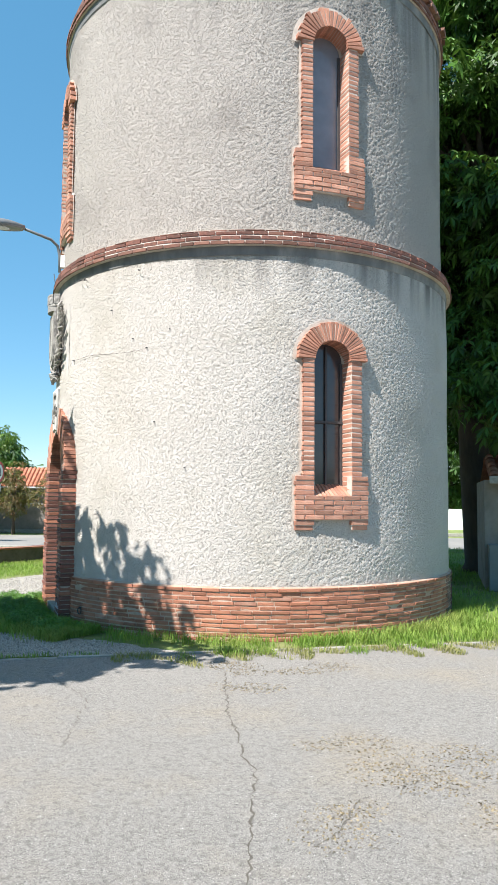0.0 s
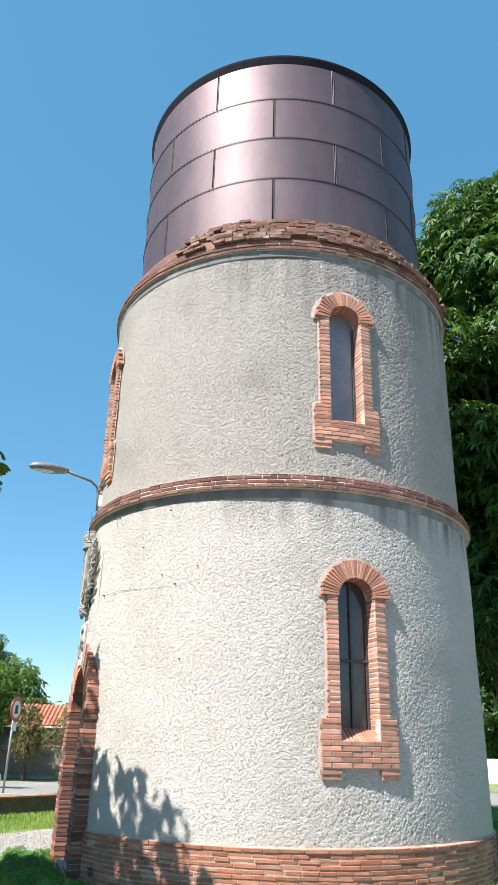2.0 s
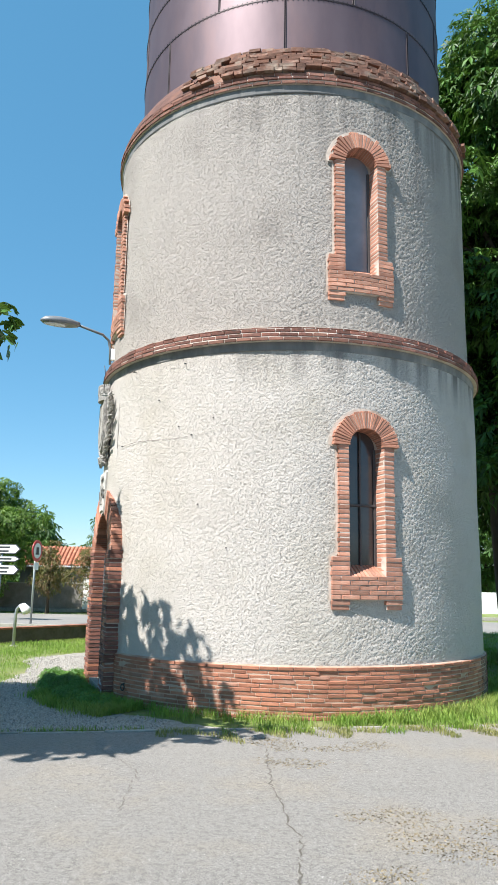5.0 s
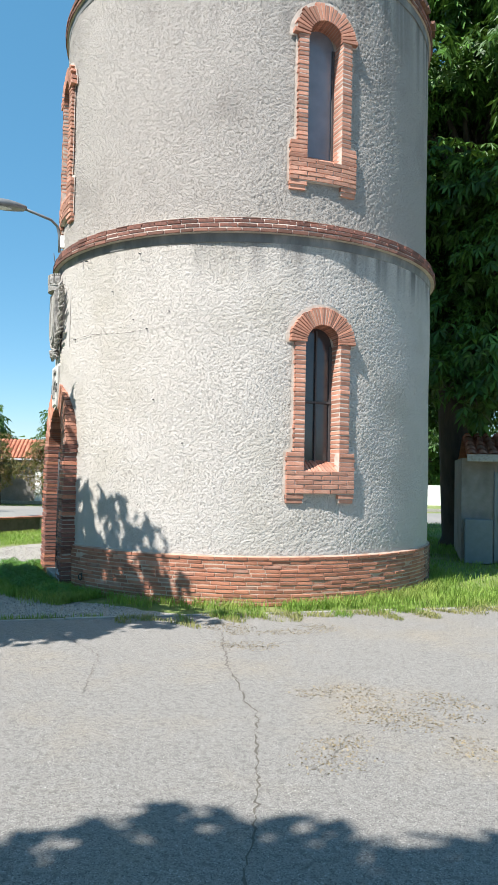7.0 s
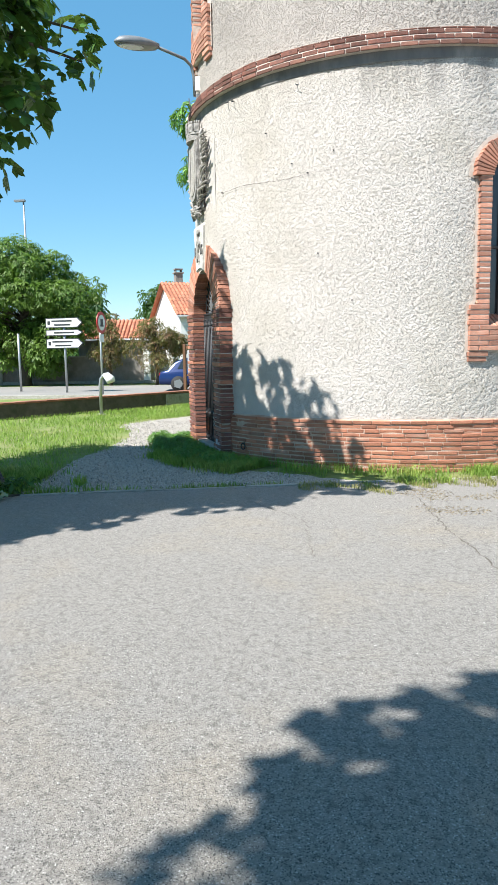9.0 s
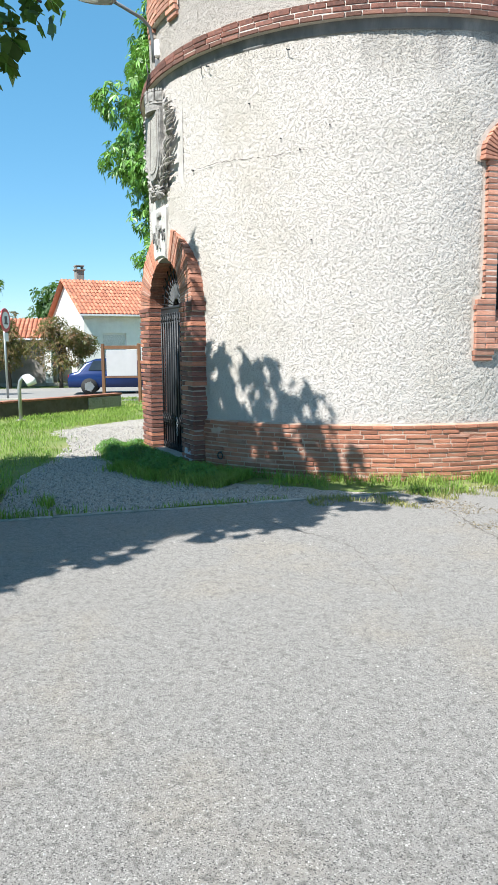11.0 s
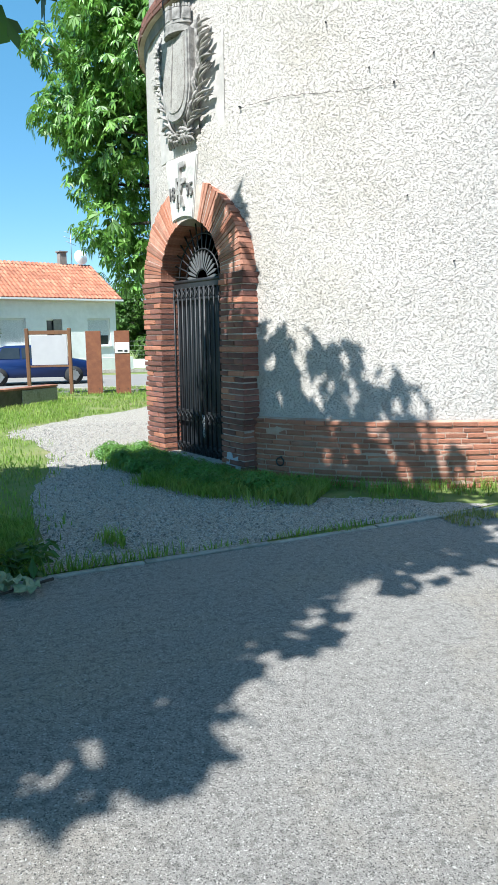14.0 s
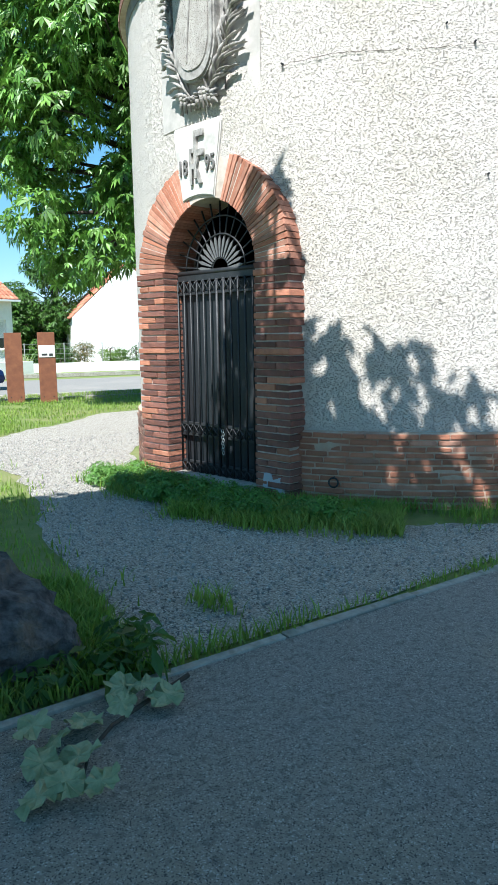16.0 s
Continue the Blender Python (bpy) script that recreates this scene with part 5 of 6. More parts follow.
for k in range(11):
    t = k / 10
    c = JOINT.lerp(TIP, t)
    w = 0.045 + 0.115 * math.sin(math.pi * min(1, 0.08 + t * 0.92)) ** 0.8 if t < 1 else 0.02
    h = 0.05 + 0.05 * math.sin(math.pi * t * 0.9) if t < 1 else 0.02
    rings.append([bm.verts.new(inv @ (c + side * w * math.cos(q * math.pi / 6) + Vector((0, 0, h * max(math.sin(q * math.pi / 6), -0.45))))) for q in range(12)])
for a, b in zip(rings, rings[1:]):
    for q in range(12):
        bm.faces.new((a[q], a[(q + 1) % 12], b[(q + 1) % 12], b[q]))
bm.faces.new(rings[0][::-1]), bm.faces.new(rings[-1])
head = part("lamp_head", bm, M_LAMPGREY, lamp, "grey tapered lamp head", True)
bm = bmesh.new()
c = JOINT.lerp(TIP, 0.62)
vs = [bm.verts.new(inv @ (c + ax * 0.20 * math.cos(q * math.pi / 8) + side * 0.095 * math.sin(q * math.pi / 8) + Vector((0, 0, -0.055)))) for q in range(16)]
f = bm.faces.new(vs)
ext = bmesh.ops.extrude_face_region(bm, geom=[f])
bmesh.ops.translate(bm, verts=[v for v in ext["geom"] if isinstance(v, bmesh.types.BMVert)], vec=(0, 0, 0.03))
part("lens", bm, M_LENS, head, "pale glass lens")
for dz, s in ((0.18, (0.10, 0.10, 0.22)), (-0.02, (0.06, 0.08, 0.10))):
    bm = bmesh.new()
    box(bm, (0.02, -0.03, dz), s, 0.01, Matrix.Rotation(radians(-71), 4, "Z"))
    part("junction_box", bm, M_SIGN if dz > 0 else M_LAMPGREY, lamp)
tube("cable", [inv @ Vector(((R_LOW + 0.1 - 0.03 * (k % 2)) * math.sin(radians(-71.5 - 0.3 * k)), -(R_LOW + 0.1) * math.cos(radians(-71.5 - 0.3 * k)), 5.7 - 0.16 * k)) for k in range(4)], 0.008, M_INK, lamp, seg=6)

# iron hooks left in the wall under the cornice
for a, z in ((-48.8, 5.22), (-46.5, 5.20), (-27.5, 5.14)):
    hk = thing("wall_hook", "small rusty iron hook set in the wall", "hook", "wall hooks", at=ring_m(a, R_LOW, z))
    tube("pin", [(0, 0.02, 0), (0, -0.05, 0.0), (0.015, -0.065, -0.02), (0.05, -0.065, -0.025)], 0.007, M_IRON, hk, seg=6)

# hairline crack round the lower storey, and pegs left in the render
g = random.Random(8)
vs, fs = [], []
for k in range(70):
    a = radians(-52.5 + 34 * k / 69)
    z = 3.985 + 0.02 * math.sin(k * 0.11) + g.uniform(-0.008, 0.008)
    w = g.uniform(0.001, 0.005) * (1 if k < 56 else 0.5)
    for q in (-w, w):
        vs.append(((R_LOW + 0.007) * math.sin(a), -(R_LOW + 0.007) * math.cos(a), z + q))
    if k:
        fs.append((2 * k - 2, 2 * k, 2 * k + 1, 2 * k - 1))
raw("hairline_crack", vs, fs, M_CRACK, tower, "thin dark crack in the render")
for a, z in ((-25.1, 4.0), (-19.1, 4.24), (-22.7, 2.94), (-52.3, 4.0), (-15.0, 2.30), (-29.0, 4.15), (-36.0, 4.62)):
    pg = thing("wall_peg", "tiny rusty iron peg set in the render", "peg", "wall pegs", at=ring_m(a, R_LOW, z))
    tube("pin", [(0, 0.02, 0), (0.003, -0.03, -0.004)], 0.009, M_IRON, pg, seg=6)

# ---- bricks of the plinth and cornices, the stretch that faces the yard singly
def ring_course(parent, r_out, z0, z1, length, material, a_from, a_to, single, out, worn=0.006):
    a = a_from
    while a < a_to:
        w = length * random.uniform(0.72, 1.08)
        da = math.degrees(w / r_out)
        m = ring_m(a + da / 2, r_out - 0.07 + random.uniform(-worn, 0.007), (z0 + z1) / 2, random.uniform(-0.02, 0.02), random.uniform(-0.012, 0.012))
        size = (w - 0.012, 0.14, z1 - z0 - random.uniform(0.011, 0.018))
        mat = material if random.random() > 0.05 else (M_BRICK_W if material is M_BRICK else M_BRICK_DARK)
        if single:
            brick(parent, mat, m, size)
        else:
            out.append((m, size))
        a += da


rest = []
for k in range(12):
    z0 = 0.69 - 0.0585 * (k + 1)
    ring_course(plinth, R_LOW + 0.045 + (0.008 if k == 0 else 0), z0, z0 + 0.0585, 0.285, M_BRICK, -50.0 - random.uniform(0, 2), 60, True, rest, 0.008)
    ring_course(plinth, R_LOW + 0.045, z0, z0 + 0.0585, 0.285, M_BRICK, 62, 270, False, rest)
brick_batch("far_bricks", rest, M_RUBBLE, plinth)
for key in ("low", "up"):
    core, r, rows = CORNICE[key]
    rest = []
    for z0, z1, p in rows:
        # weathered dark brick, its tone also holding the shade on the lowest course
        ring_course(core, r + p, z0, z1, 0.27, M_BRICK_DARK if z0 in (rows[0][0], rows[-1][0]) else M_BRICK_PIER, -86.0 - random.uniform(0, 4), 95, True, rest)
        ring_course(core, r + p, z0, z1, 0.27, M_BRICK, 97, 270, False, rest)
    brick_batch("far_bricks", rest, M_RUBBLE, core)

# ---------------------------------------------------------------- things on and round the yard


def boulder(at, size, seed, label):
    bm = bmesh.new()
    bmesh.ops.create_icosphere(bm, subdivisions=4, radius=1.0)
    off = Vector((seed * 3.1, 0, 0))
    for v in bm.verts:
        n1 = noise.noise(v.co * 1.1 + off)
        n2 = noise.noise(v.co * 3.4 + off)
        n3 = noise.noise(v.co * 9 + off)
        f = 0.95 + 0.30 * n1 - 0.22 * abs(n2) + 0.10 * abs(n3)
        c = v.co * f
        c.z = max(c.z, -0.55) if c.z < 0 else min(c.z, 0.78 + 0.1 * n2)
        v.co = Vector((c.x * size[0], c.y * size[1], (c.z + 0.5) * size[2]))
    ob = part("boulder", bm, M_ROCK, None, "", False)
    ob.matrix_basis = pose(*at)
    return tagged(ob, label, "boulder")


boulder((-5.86, -4.70, -0.03), (0.62, 0.42, 0.44), 1, "large dark grey boulder in weedy grass")

# cut branch with wilted leaves lying on the asphalt
cut = thing("cut_branch", "cut leafy branch with large wilted leaves on asphalt", "branch", at=pose(-5.25, -5.55, 0.012))
tube("stem", [(0.42, 0.28, 0.02), (0.2, 0.15, 0.015), (0.0, 0.0, 0.02), (-0.12, -0.14, 0.015), (-0.2, -0.38, 0.012)], [0.012, 0.010, 0.009, 0.007, 0.004], M_BARK, cut, seg=6)


def big_leaf(m, size, parent, seed):
    """A crumpled lobed leaf."""
    g = random.Random(seed)
    bm = bmesh.new()
    c = bm.verts.new((0, 0, 0.02))
    rim = []
    n = 22
    for k in range(n):
        a = 2 * math.pi * k / n
        lobe = 0.62 + 0.38 * abs(math.cos(2.5 * (a - math.pi / 2))) ** 0.6
        r = size * lobe * g.uniform(0.85, 1.08)
        rim.append((bm.verts.new((0.55 * r * math.cos(a), 0.55 * r * math.sin(a), size * g.uniform(0.05, 0.28))), bm.verts.new((r * math.cos(a), r * math.sin(a), size * g.uniform(-0.05, 0.45)))))
    for k in range(n):
        a, b = rim[k], rim[(k + 1) % n]
        bm.faces.new((c, a[0], b[0]))
        bm.faces.new((a[0], a[1], b[1], b[0]))
    ob = part("leaf", bm, M_LEAF_WILT, parent)
    ob.matrix_basis = m
    return ob


g = random.Random(3)
for k, (x, y) in enumerate([(-0.1, 0.06), (-0.22, -0.02), (-0.3, 0.05), (-0.16, -0.18), (-0.24, -0.34), (-0.33, -0.36), (-0.12, -0.40), (0.06, 0.1), (0.18, 0.2), (0.26, 0.12), (0.10, 0.24), (-0.30, -0.16)]):
    big_leaf(pose(x, y, g.uniform(0.01, 0.05), g.uniform(-25, 25), g.uniform(-25, 25), g.uniform(0, 360)), g.uniform(0.065, 0.10), cut, k)
# broad weeds by the boulder
for k in range(9):
    wd = thing("weed", "broad-leaved green weed beside the boulder", "weed", "weeds by the boulder", at=pose(-5.45 + g.uniform(-0.35, 0.6), -5.0 + g.uniform(-0.12, 0.3), 0))
    leaf_cloud("foliage", [(0, 0, 0.08)], [0.13], 90, 0.12, M_LEAF_DK, wd, 0.5, 3, 40 + k)

# spotlight post on the lawn
post = thing("spotlight_post", "short grey post with a bent spotlight head on the lawn", "post", at=pose(-7.04, 5.15, 0))
tube("pole", [(0, 0, 0), (0, 0, 0.80), (0.03, -0.01, 0.95), (0.10, -0.03, 1.03), (0.17, -0.05, 1.04)], 0.042, M_GALV, post)
tube("spot_head", [(0.12, -0.035, 1.045), (0.20, -0.06, 1.03), (0.30, -0.08, 0.94), (0.33, -0.09, 0.86)], [0.05, 0.10, 0.125, 0.11], M_SIGN, post, "pale spotlight head", 12)
boxes("base_plate", [((0, 0, 0.015), (0.2, 0.2, 0.03))], M_KERB, post)

# low boundary wall with tile coping
wall = thing("boundary_wall", "low dirty boundary wall with reddish tile coping", "wall", at=pose(-5.15, 8.75, 0, 0, 0, 229))
boxes("wall_body", [((6.0, 0, 0.13), (12.0, 0.24, 0.50))], M_DARKWALL, wall, "", 0.012)
boxes("wall_end", [((0.62, 0.135, 0.13), (1.2, 0.03, 0.46))], M_KERB, wall, "pale stone wall end", 0.01)
for k in range(40):
    brick(wall, M_COPING, pose(0.15 + 0.3 * k, 0, 0.402, 0, 0, random.uniform(-0.6, 0.6)), (0.293, 0.31, 0.05), "coping_tile")

# information board and two weathering steel pillars
board = thing("information_board", "blank information board between two brown wooden posts", "board", at=pose(-5.28, 10.95, 0, 0, 0, -6))
for s in (-1, 1):
    bm = bmesh.new()
    box(bm, (s * 0.58, 0, 0.93), (0.10, 0.10, 1.86), 0.012)
    part("post", bm, M_WOOD, board)
boxes("rail", [((0, 0, 1.74), (1.08, 0.05, 0.11))], M_WOOD, board)
boxes("rail", [((0, 0, 0.80), (1.08, 0.05, 0.05))], M_WOOD, board)
boxes("panel", [((0.02, -0.01, 1.25), (0.98, 0.03, 0.82))], M_PANEL, board, "plain pale panel")
for px_, py_, plaque in ((-4.05, 10.75, False), (-3.27, 10.5, True)):
    pl = thing("steel_pillar", "flat rust-brown weathering steel pillar" + (" with a white plaque" if plaque else ""), "pillar", "steel pillars", at=pose(px_, py_, 0, 0, 0, -4))
    boxes("pillar_body", [((0, 0, 0.88), (0.42, 0.16, 1.77))], M_CORTEN, pl, "", 0.006)
    for s in (-1, 1):
        boxes("fixing", [((s * 0.12, -0.083, 0.14), (0.025, 0.012, 0.025))], M_IRON, pl)
    if plaque:
        boxes("plaque", [((0, -0.088, 1.29), (0.40, 0.014, 0.30))], M_SIGN, pl, "white plaque with dark bars")
        boxes("print", [((-0.06, -0.097, 1.21), (0.14, 0.004, 0.05)), ((0.10, -0.097, 1.20), (0.09, 0.004, 0.07))], M_INK, pl)

# road signs beyond the wall
sgn = thing("direction_sign", "three white arrow direction signs on a grey pole", "road sign", at=pose(-12.2, 17.0, -0.1, 0, 0, -12))
tube("pole", [(0, 0, 0), (0, 0, 3.1)], 0.05, M_GALV, sgn)
tube("pole", [(-2.75, 0.6, 0), (-2.75, 0.6, 2.6)], 0.05, M_GALV, sgn, "bare grey pole")
for z, h in ((3.0, 0.42), (2.58, 0.26), (2.12, 0.42)):
    p = [(-0.85, z - h / 2), (0.72, z - h / 2), (0.95, z), (0.72, z + h / 2), (-0.85, z + h / 2)]
    pn = slab("arrow_panel", p, -0.09, -0.05, M_INK, sgn, "white arrow panel with black border", 0)
    q = [(-0.81, z - h / 2 + 0.035), (0.70, z - h / 2 + 0.035), (0.89, z), (0.70, z + h / 2 - 0.035), (-0.81, z + h / 2 - 0.035)]
    slab("panel_face", q, -0.096, -0.088, M_SIGN, pn, "", 0)
    bars = [((-0.05 + 0.1 * (h < 0.3), -0.098, z + 0.075 * (h > 0.3)), (1.0, 0.004, 0.075))]
    if h > 0.3:
        bars += [((-0.02, -0.098, z - 0.09), (0.8, 0.004, 0.075)), ((-0.68, -0.098, z), (0.14, 0.004, 0.16))]
    boxes("writing", bars, M_INK, pn, "unreadable dark lettering", 0)
rs = thing("round_sign", "round red and white prohibition sign on a pole", "road sign", at=pose(-9.75, 14.2, -0.1, 0, 0, 82))
tube("pole", [(0, 0, 0), (0, 0, 3.0)], 0.04, M_GALV, rs)


def disc(name, r, y0, y1, z, material, parent, label=""):
    return slab(name, [(r * math.cos(2 * math.pi * k / 28), z + r * math.sin(2 * math.pi * k / 28)) for k in range(28)], y0, y1, material, parent, label, 0)


disc("sign_plate", 0.42, -0.07, -0.045, 2.86, M_SIGNRED, rs, "red sign plate")
disc("sign_face", 0.30, -0.078, -0.066, 2.86, M_SIGN, rs, "white sign face")
boxes("symbol", [((0, -0.081, 2.88), (0.22, 0.006, 0.24)), ((0, -0.081, 2.74), (0.30, 0.006, 0.06))], M_INK, rs)
boxes("under_plate", [((0, -0.06, 2.26), (0.36, 0.02, 0.30))], M_SIGN, rs)
fl = thing("street_lamp", "tall thin grey street lamp above the far trees", "street lamp", at=pose(-18.6, 29.0, -0.1))
tube("pole", [(0, 0, 0), (0, 0, 7.0), (0, 0, 10.6)], [0.10, 0.07, 0.05], M_GALV, fl)
boxes("lamp_head", [((-0.2, -0.05, 10.65), (0.65, 0.2, 0.12))], M_LAMPGREY, fl)

# ---------------------------------------------------------------- houses


def roof_tiles(name, w, d, m, parent, label, step=0.22):
    """A slope of round canal tiles: rows of half barrels running down it, each tile a piece of the mesh. Local x along the eave, y up the slope."""
    vs, fs = [], []
    nu, nv = int(w / step), max(2, int(d / 0.38))
    prof = [(math.cos(math.pi * k / 5), math.sin(math.pi * k / 5)) for k in range(6)]
    for i in range(nu):
        for j in range(nv):
            x = (i + 0.5) * w / nu + rng.uniform(-0.008, 0.008)
            y0, y1 = j * d / nv - 0.03, (j + 1) * d / nv
            b = len(vs)
            for y, r, z in ((y0, 0.100, 0.035), (y1, 0.088, 0.0)):
                vs += [(x + r * c, y, z + 0.075 * s) for c, s in prof]
            fs += [(b + k, b + k + 1, b + 7 + k, b + 6 + k) for k in range(5)]
    fs.append((len(vs), len(vs) + 1, len(vs) + 2, len(vs) + 3))
    vs += [(0, 0, -0.01), (w, 0, -0.01), (w, d, -0.01), (0, d, -0.01)]
    ob = raw(name, vs, fs, M_ROOF, parent, label)
    ob.matrix_basis = m
    return ob


def house(name, at, w, d, eave, ridge, label, windows, wallmat=M_WHITE, over=0.30, chimney=None, verge=None):
    """A gabled house, its front along local x at y = 0. windows: (x, z, width, height, kind)."""
    h = thing(name, label, "house", at=at)
    bm = bmesh.new()
    t = 0.25
    ws = sorted(windows)
    # front wall in panels round the openings
    xs = [0.0]
    for x, z, ww, hh, _ in ws:
        box(bm, ((xs[-1] + x) / 2, t / 2, eave / 2), (x - xs[-1], t, eave))
        box(bm, (x + ww / 2, t / 2, z / 2), (ww, t, z))
        box(bm, (x + ww / 2, t / 2, (z + hh + eave) / 2), (ww, t, eave - z - hh))
        xs.append(x + ww)
    box(bm, ((xs[-1] + w) / 2, t / 2, eave / 2), (w - xs[-1], t, eave))
    box(bm, (w / 2, d - t / 2, eave / 2), (w, t, eave))
    for x0 in (0.003, w - t - 0.003):
        pts = [(0.003, 0), (d - 0.003, 0), (d - 0.003, eave), (d / 2, ridge - 0.06), (0.003, eave)]
        a = [bm.verts.new((x0, y, z)) for y, z in pts]
        b = [bm.verts.new((x0 + t, y, z)) for y, z in pts]
        bm.faces.new(a[::-1]), bm.faces.new(b)
        for k in range(5):
            bm.faces.new((a[k], a[(k + 1) % 5], b[(k + 1) % 5], b[k]))
    part("wall", bm, wallmat, h)
    vg = over if verge is None else verge
    sl = math.hypot(d / 2 + over, ridge - eave + over * (ridge - eave) / (d / 2))
    ang = math.atan2(ridge - eave, d / 2)
    drop = over * math.tan(ang)
    rf = roof_tiles("roof", w + 2 * vg, sl, pose(-vg, -over, eave - drop + 0.02, math.degrees(ang), 0, 0), h, "orange canal tile roof")
    roof_tiles("roof", w + 2 * vg, sl, pose(w + vg, d + over, eave - drop + 0.02, math.degrees(ang), 0, 180), h, "orange canal tile roof")
    boxes("gutter", [((w / 2, -over - 0.05, eave - drop - 0.02), (w + 2 * over, 0.10, 0.09))], M_SHUTTER, h)
    for x, z, ww, hh, kind in windows:
        win = boxes("window", [((x + ww / 2, 0.16, z + hh - 0.03), (ww, 0.06, 0.06)), ((x + ww / 2, 0.16, z + 0.03), (ww, 0.06, 0.06)), ((x + 0.03, 0.16, z + hh / 2), (0.06, 0.06, hh)), ((x + ww - 0.03, 0.16, z + hh / 2), (0.06, 0.06, hh))], M_SIGN, h)
        boxes("pane", [((x + ww / 2, 0.19, z + hh / 2), (ww - 0.02, 0.02, hh - 0.02))], M_CARGLASS, win)
        boxes("sill", [((x + ww / 2, -0.03, z - 0.03), (ww + 0.12, 0.14, 0.06))], M_SHUTTER, win)
        cover = {"shut": 1.0, "half": 0.62, "open": 0.0, "wood": 0.0}[kind]
        if cover:
            n = max(3, int(hh * cover / 0.05))
            tagged(boxes("roller_shutter", [((x + ww / 2, 0.13, z + hh - hh * cover * (k + 0.5) / n), (ww - 0.1, 0.02, hh * cover / n - 0.006)) for k in range(n)], M_SHUTTER, win, "", 0), kind="stuff")
        if kind == "wood":
            boxes("shutter", [((x + ww * 0.72, 0.06, z + hh / 2), (ww * 0.5, 0.04, hh))], M_GREYWALL, win, "weathered grey shutter")
    if chimney:
        x, y = chimney
        boxes("chimney", [((x, y, ridge + 0.15), (0.45, 0.45, 0.9)), ((x, y, ridge + 0.63), (0.58, 0.58, 0.07)), ((x, y, ridge + 0.85), (0.5, 0.5, 0.07)), ((x - 0.18, y, ridge + 0.74), (0.06, 0.4, 0.18)), ((x + 0.18, y, ridge + 0.74), (0.06, 0.4, 0.18))], M_GREYWALL, h)
    return h


HOUSE_TURN = 26
H1 = house("house", pose(-8.95, 26.7, -0.12, 0, 0, HOUSE_TURN), 7.45, 6.4, 3.85, 5.75, "white single-storey house with orange tile roof and roller shutters",
           [(1.0, 1.35, 1.35, 1.35, "shut"), (3.45, 1.55, 0.85, 1.10, "wood"), (5.75, 1.25, 1.35, 1.45, "half")], chimney=(0.9, 3.5))
# aerial and dish on the far end of the ridge
tube("aerial", [(6.6, 3.2, 5.6), (6.6, 3.2, 7.6)], 0.02, M_GALV, H1, "thin television aerial", 6)
for z, ln in ((7.5, 0.7), (7.2, 0.9), (6.95, 0.6)):
    tube("aerial", [(6.6 - ln / 2, 3.2, z + 0.1), (6.6 + ln / 2, 3.2, z - 0.1)], 0.014, M_GALV, H1, seg=5)
boxes("chimney", [((6.0, 3.2, 6.0), (0.4, 0.4, 0.8)), ((6.0, 3.2, 6.45), (0.52, 0.52, 0.08))], M_GREYWALL, H1)
bm = bmesh.new()
bmesh.ops.create_cone(bm, cap_ends=False, segments=20, radius1=0.42, radius2=0.05, depth=0.14)
dish = part("satellite_dish", bm, M_SIGN, H1, "white satellite dish", True)
dish.matrix_basis = pose(7.05, 2.9, 6.2, 80, 20, 0)

house("house", pose(8.0, 33.4, -0.3, 0, 0, 86), 7.0, 6.6, 3.15, 6.3, "white gabled house with a plain wall", [(2.0, 1.2, 1.0, 1.2, "shut")], over=0.12, verge=-0.02)
house("shed", pose(-15.2, 27.6, -0.12, 0, 0, 6), 3.8, 4.0, 2.6, 3.6, "low grey outbuilding with an orange tile roof", [(2.4, 1.5, 0.6, 0.55, "open")], wallmat=M_GREYWALL)
house("shed", pose(-28.0, 24.5, -0.12, 0, 0, 0), 9.5, 4.0, 2.0, 2.6, "long low grey outbuilding behind the hedge", [(4.0, 0.8, 1.2, 0.9, "open")], wallmat=M_GREYWALL)

# garden walls, gate posts and fences across the road
gw = thing("garden_wall", "grey garden wall beside the road", "wall", at=pose(-17.5, 24.9, -0.1, 0, 0, 4))
boxes("wall_body", [((3.6, 0, 0.7), (7.4, 0.2, 1.5))], M_GREYWALL, gw)
boxes("coping", [((3.6, 0, 1.47), (7.5, 0.28, 0.06))], M_KERB, gw)
for x in (-10.5, -8.9):
    gp = thing("gate_post", "white rendered gate post", "gate post", "gate posts", at=pose(x, 24.9, -0.1))
    boxes("shaft", [((0, 0, 0.9), (0.32, 0.32, 1.8))], M_WHITE, gp, "", 0.01)
    boxes("cap", [((0, 0, 1.83), (0.42, 0.42, 0.08))], M_WHITE, gp, "", 0.01)
lw = thing("garden_wall", "low white garden wall with wire fence before a hedge", "wall", at=pose(-2.0, 29.5, -0.1, 0, 0, 3))
boxes("wall_body", [((6.0, 0, 0.22), (12.5, 0.2, 0.5))], M_WHITE, lw)
for k in range(7):
    tube("fence_post", [(0.2 + 2.0 * k, 0, 0.4), (0.2 + 2.0 * k, 0, 1.5)], 0.025, M_FENCE, lw, seg=6)
for z in (0.7, 0.95, 1.2, 1.45):
    tube("fence_wire", [(0.0, 0, z), (12.4, 0, z)], 0.008, M_FENCE, lw, seg=4)
lw = thing("garden_wall", "low white garden wall before the house", "wall", at=pose(-8.7, 24.9, -0.1, 0, 0, 30))
boxes("wall_body", [((4.2, 0, 0.3), (8.2, 0.2, 0.65))], M_WHITE, lw)
fw = thing("far_wall", "bright white wall with a wooden gate", "wall", at=pose(4.0, 33.0, -0.1))
boxes("wall_body", [((6.0, 0, 0.6), (12.0, 0.2, 1.4))], M_WHITE, fw)
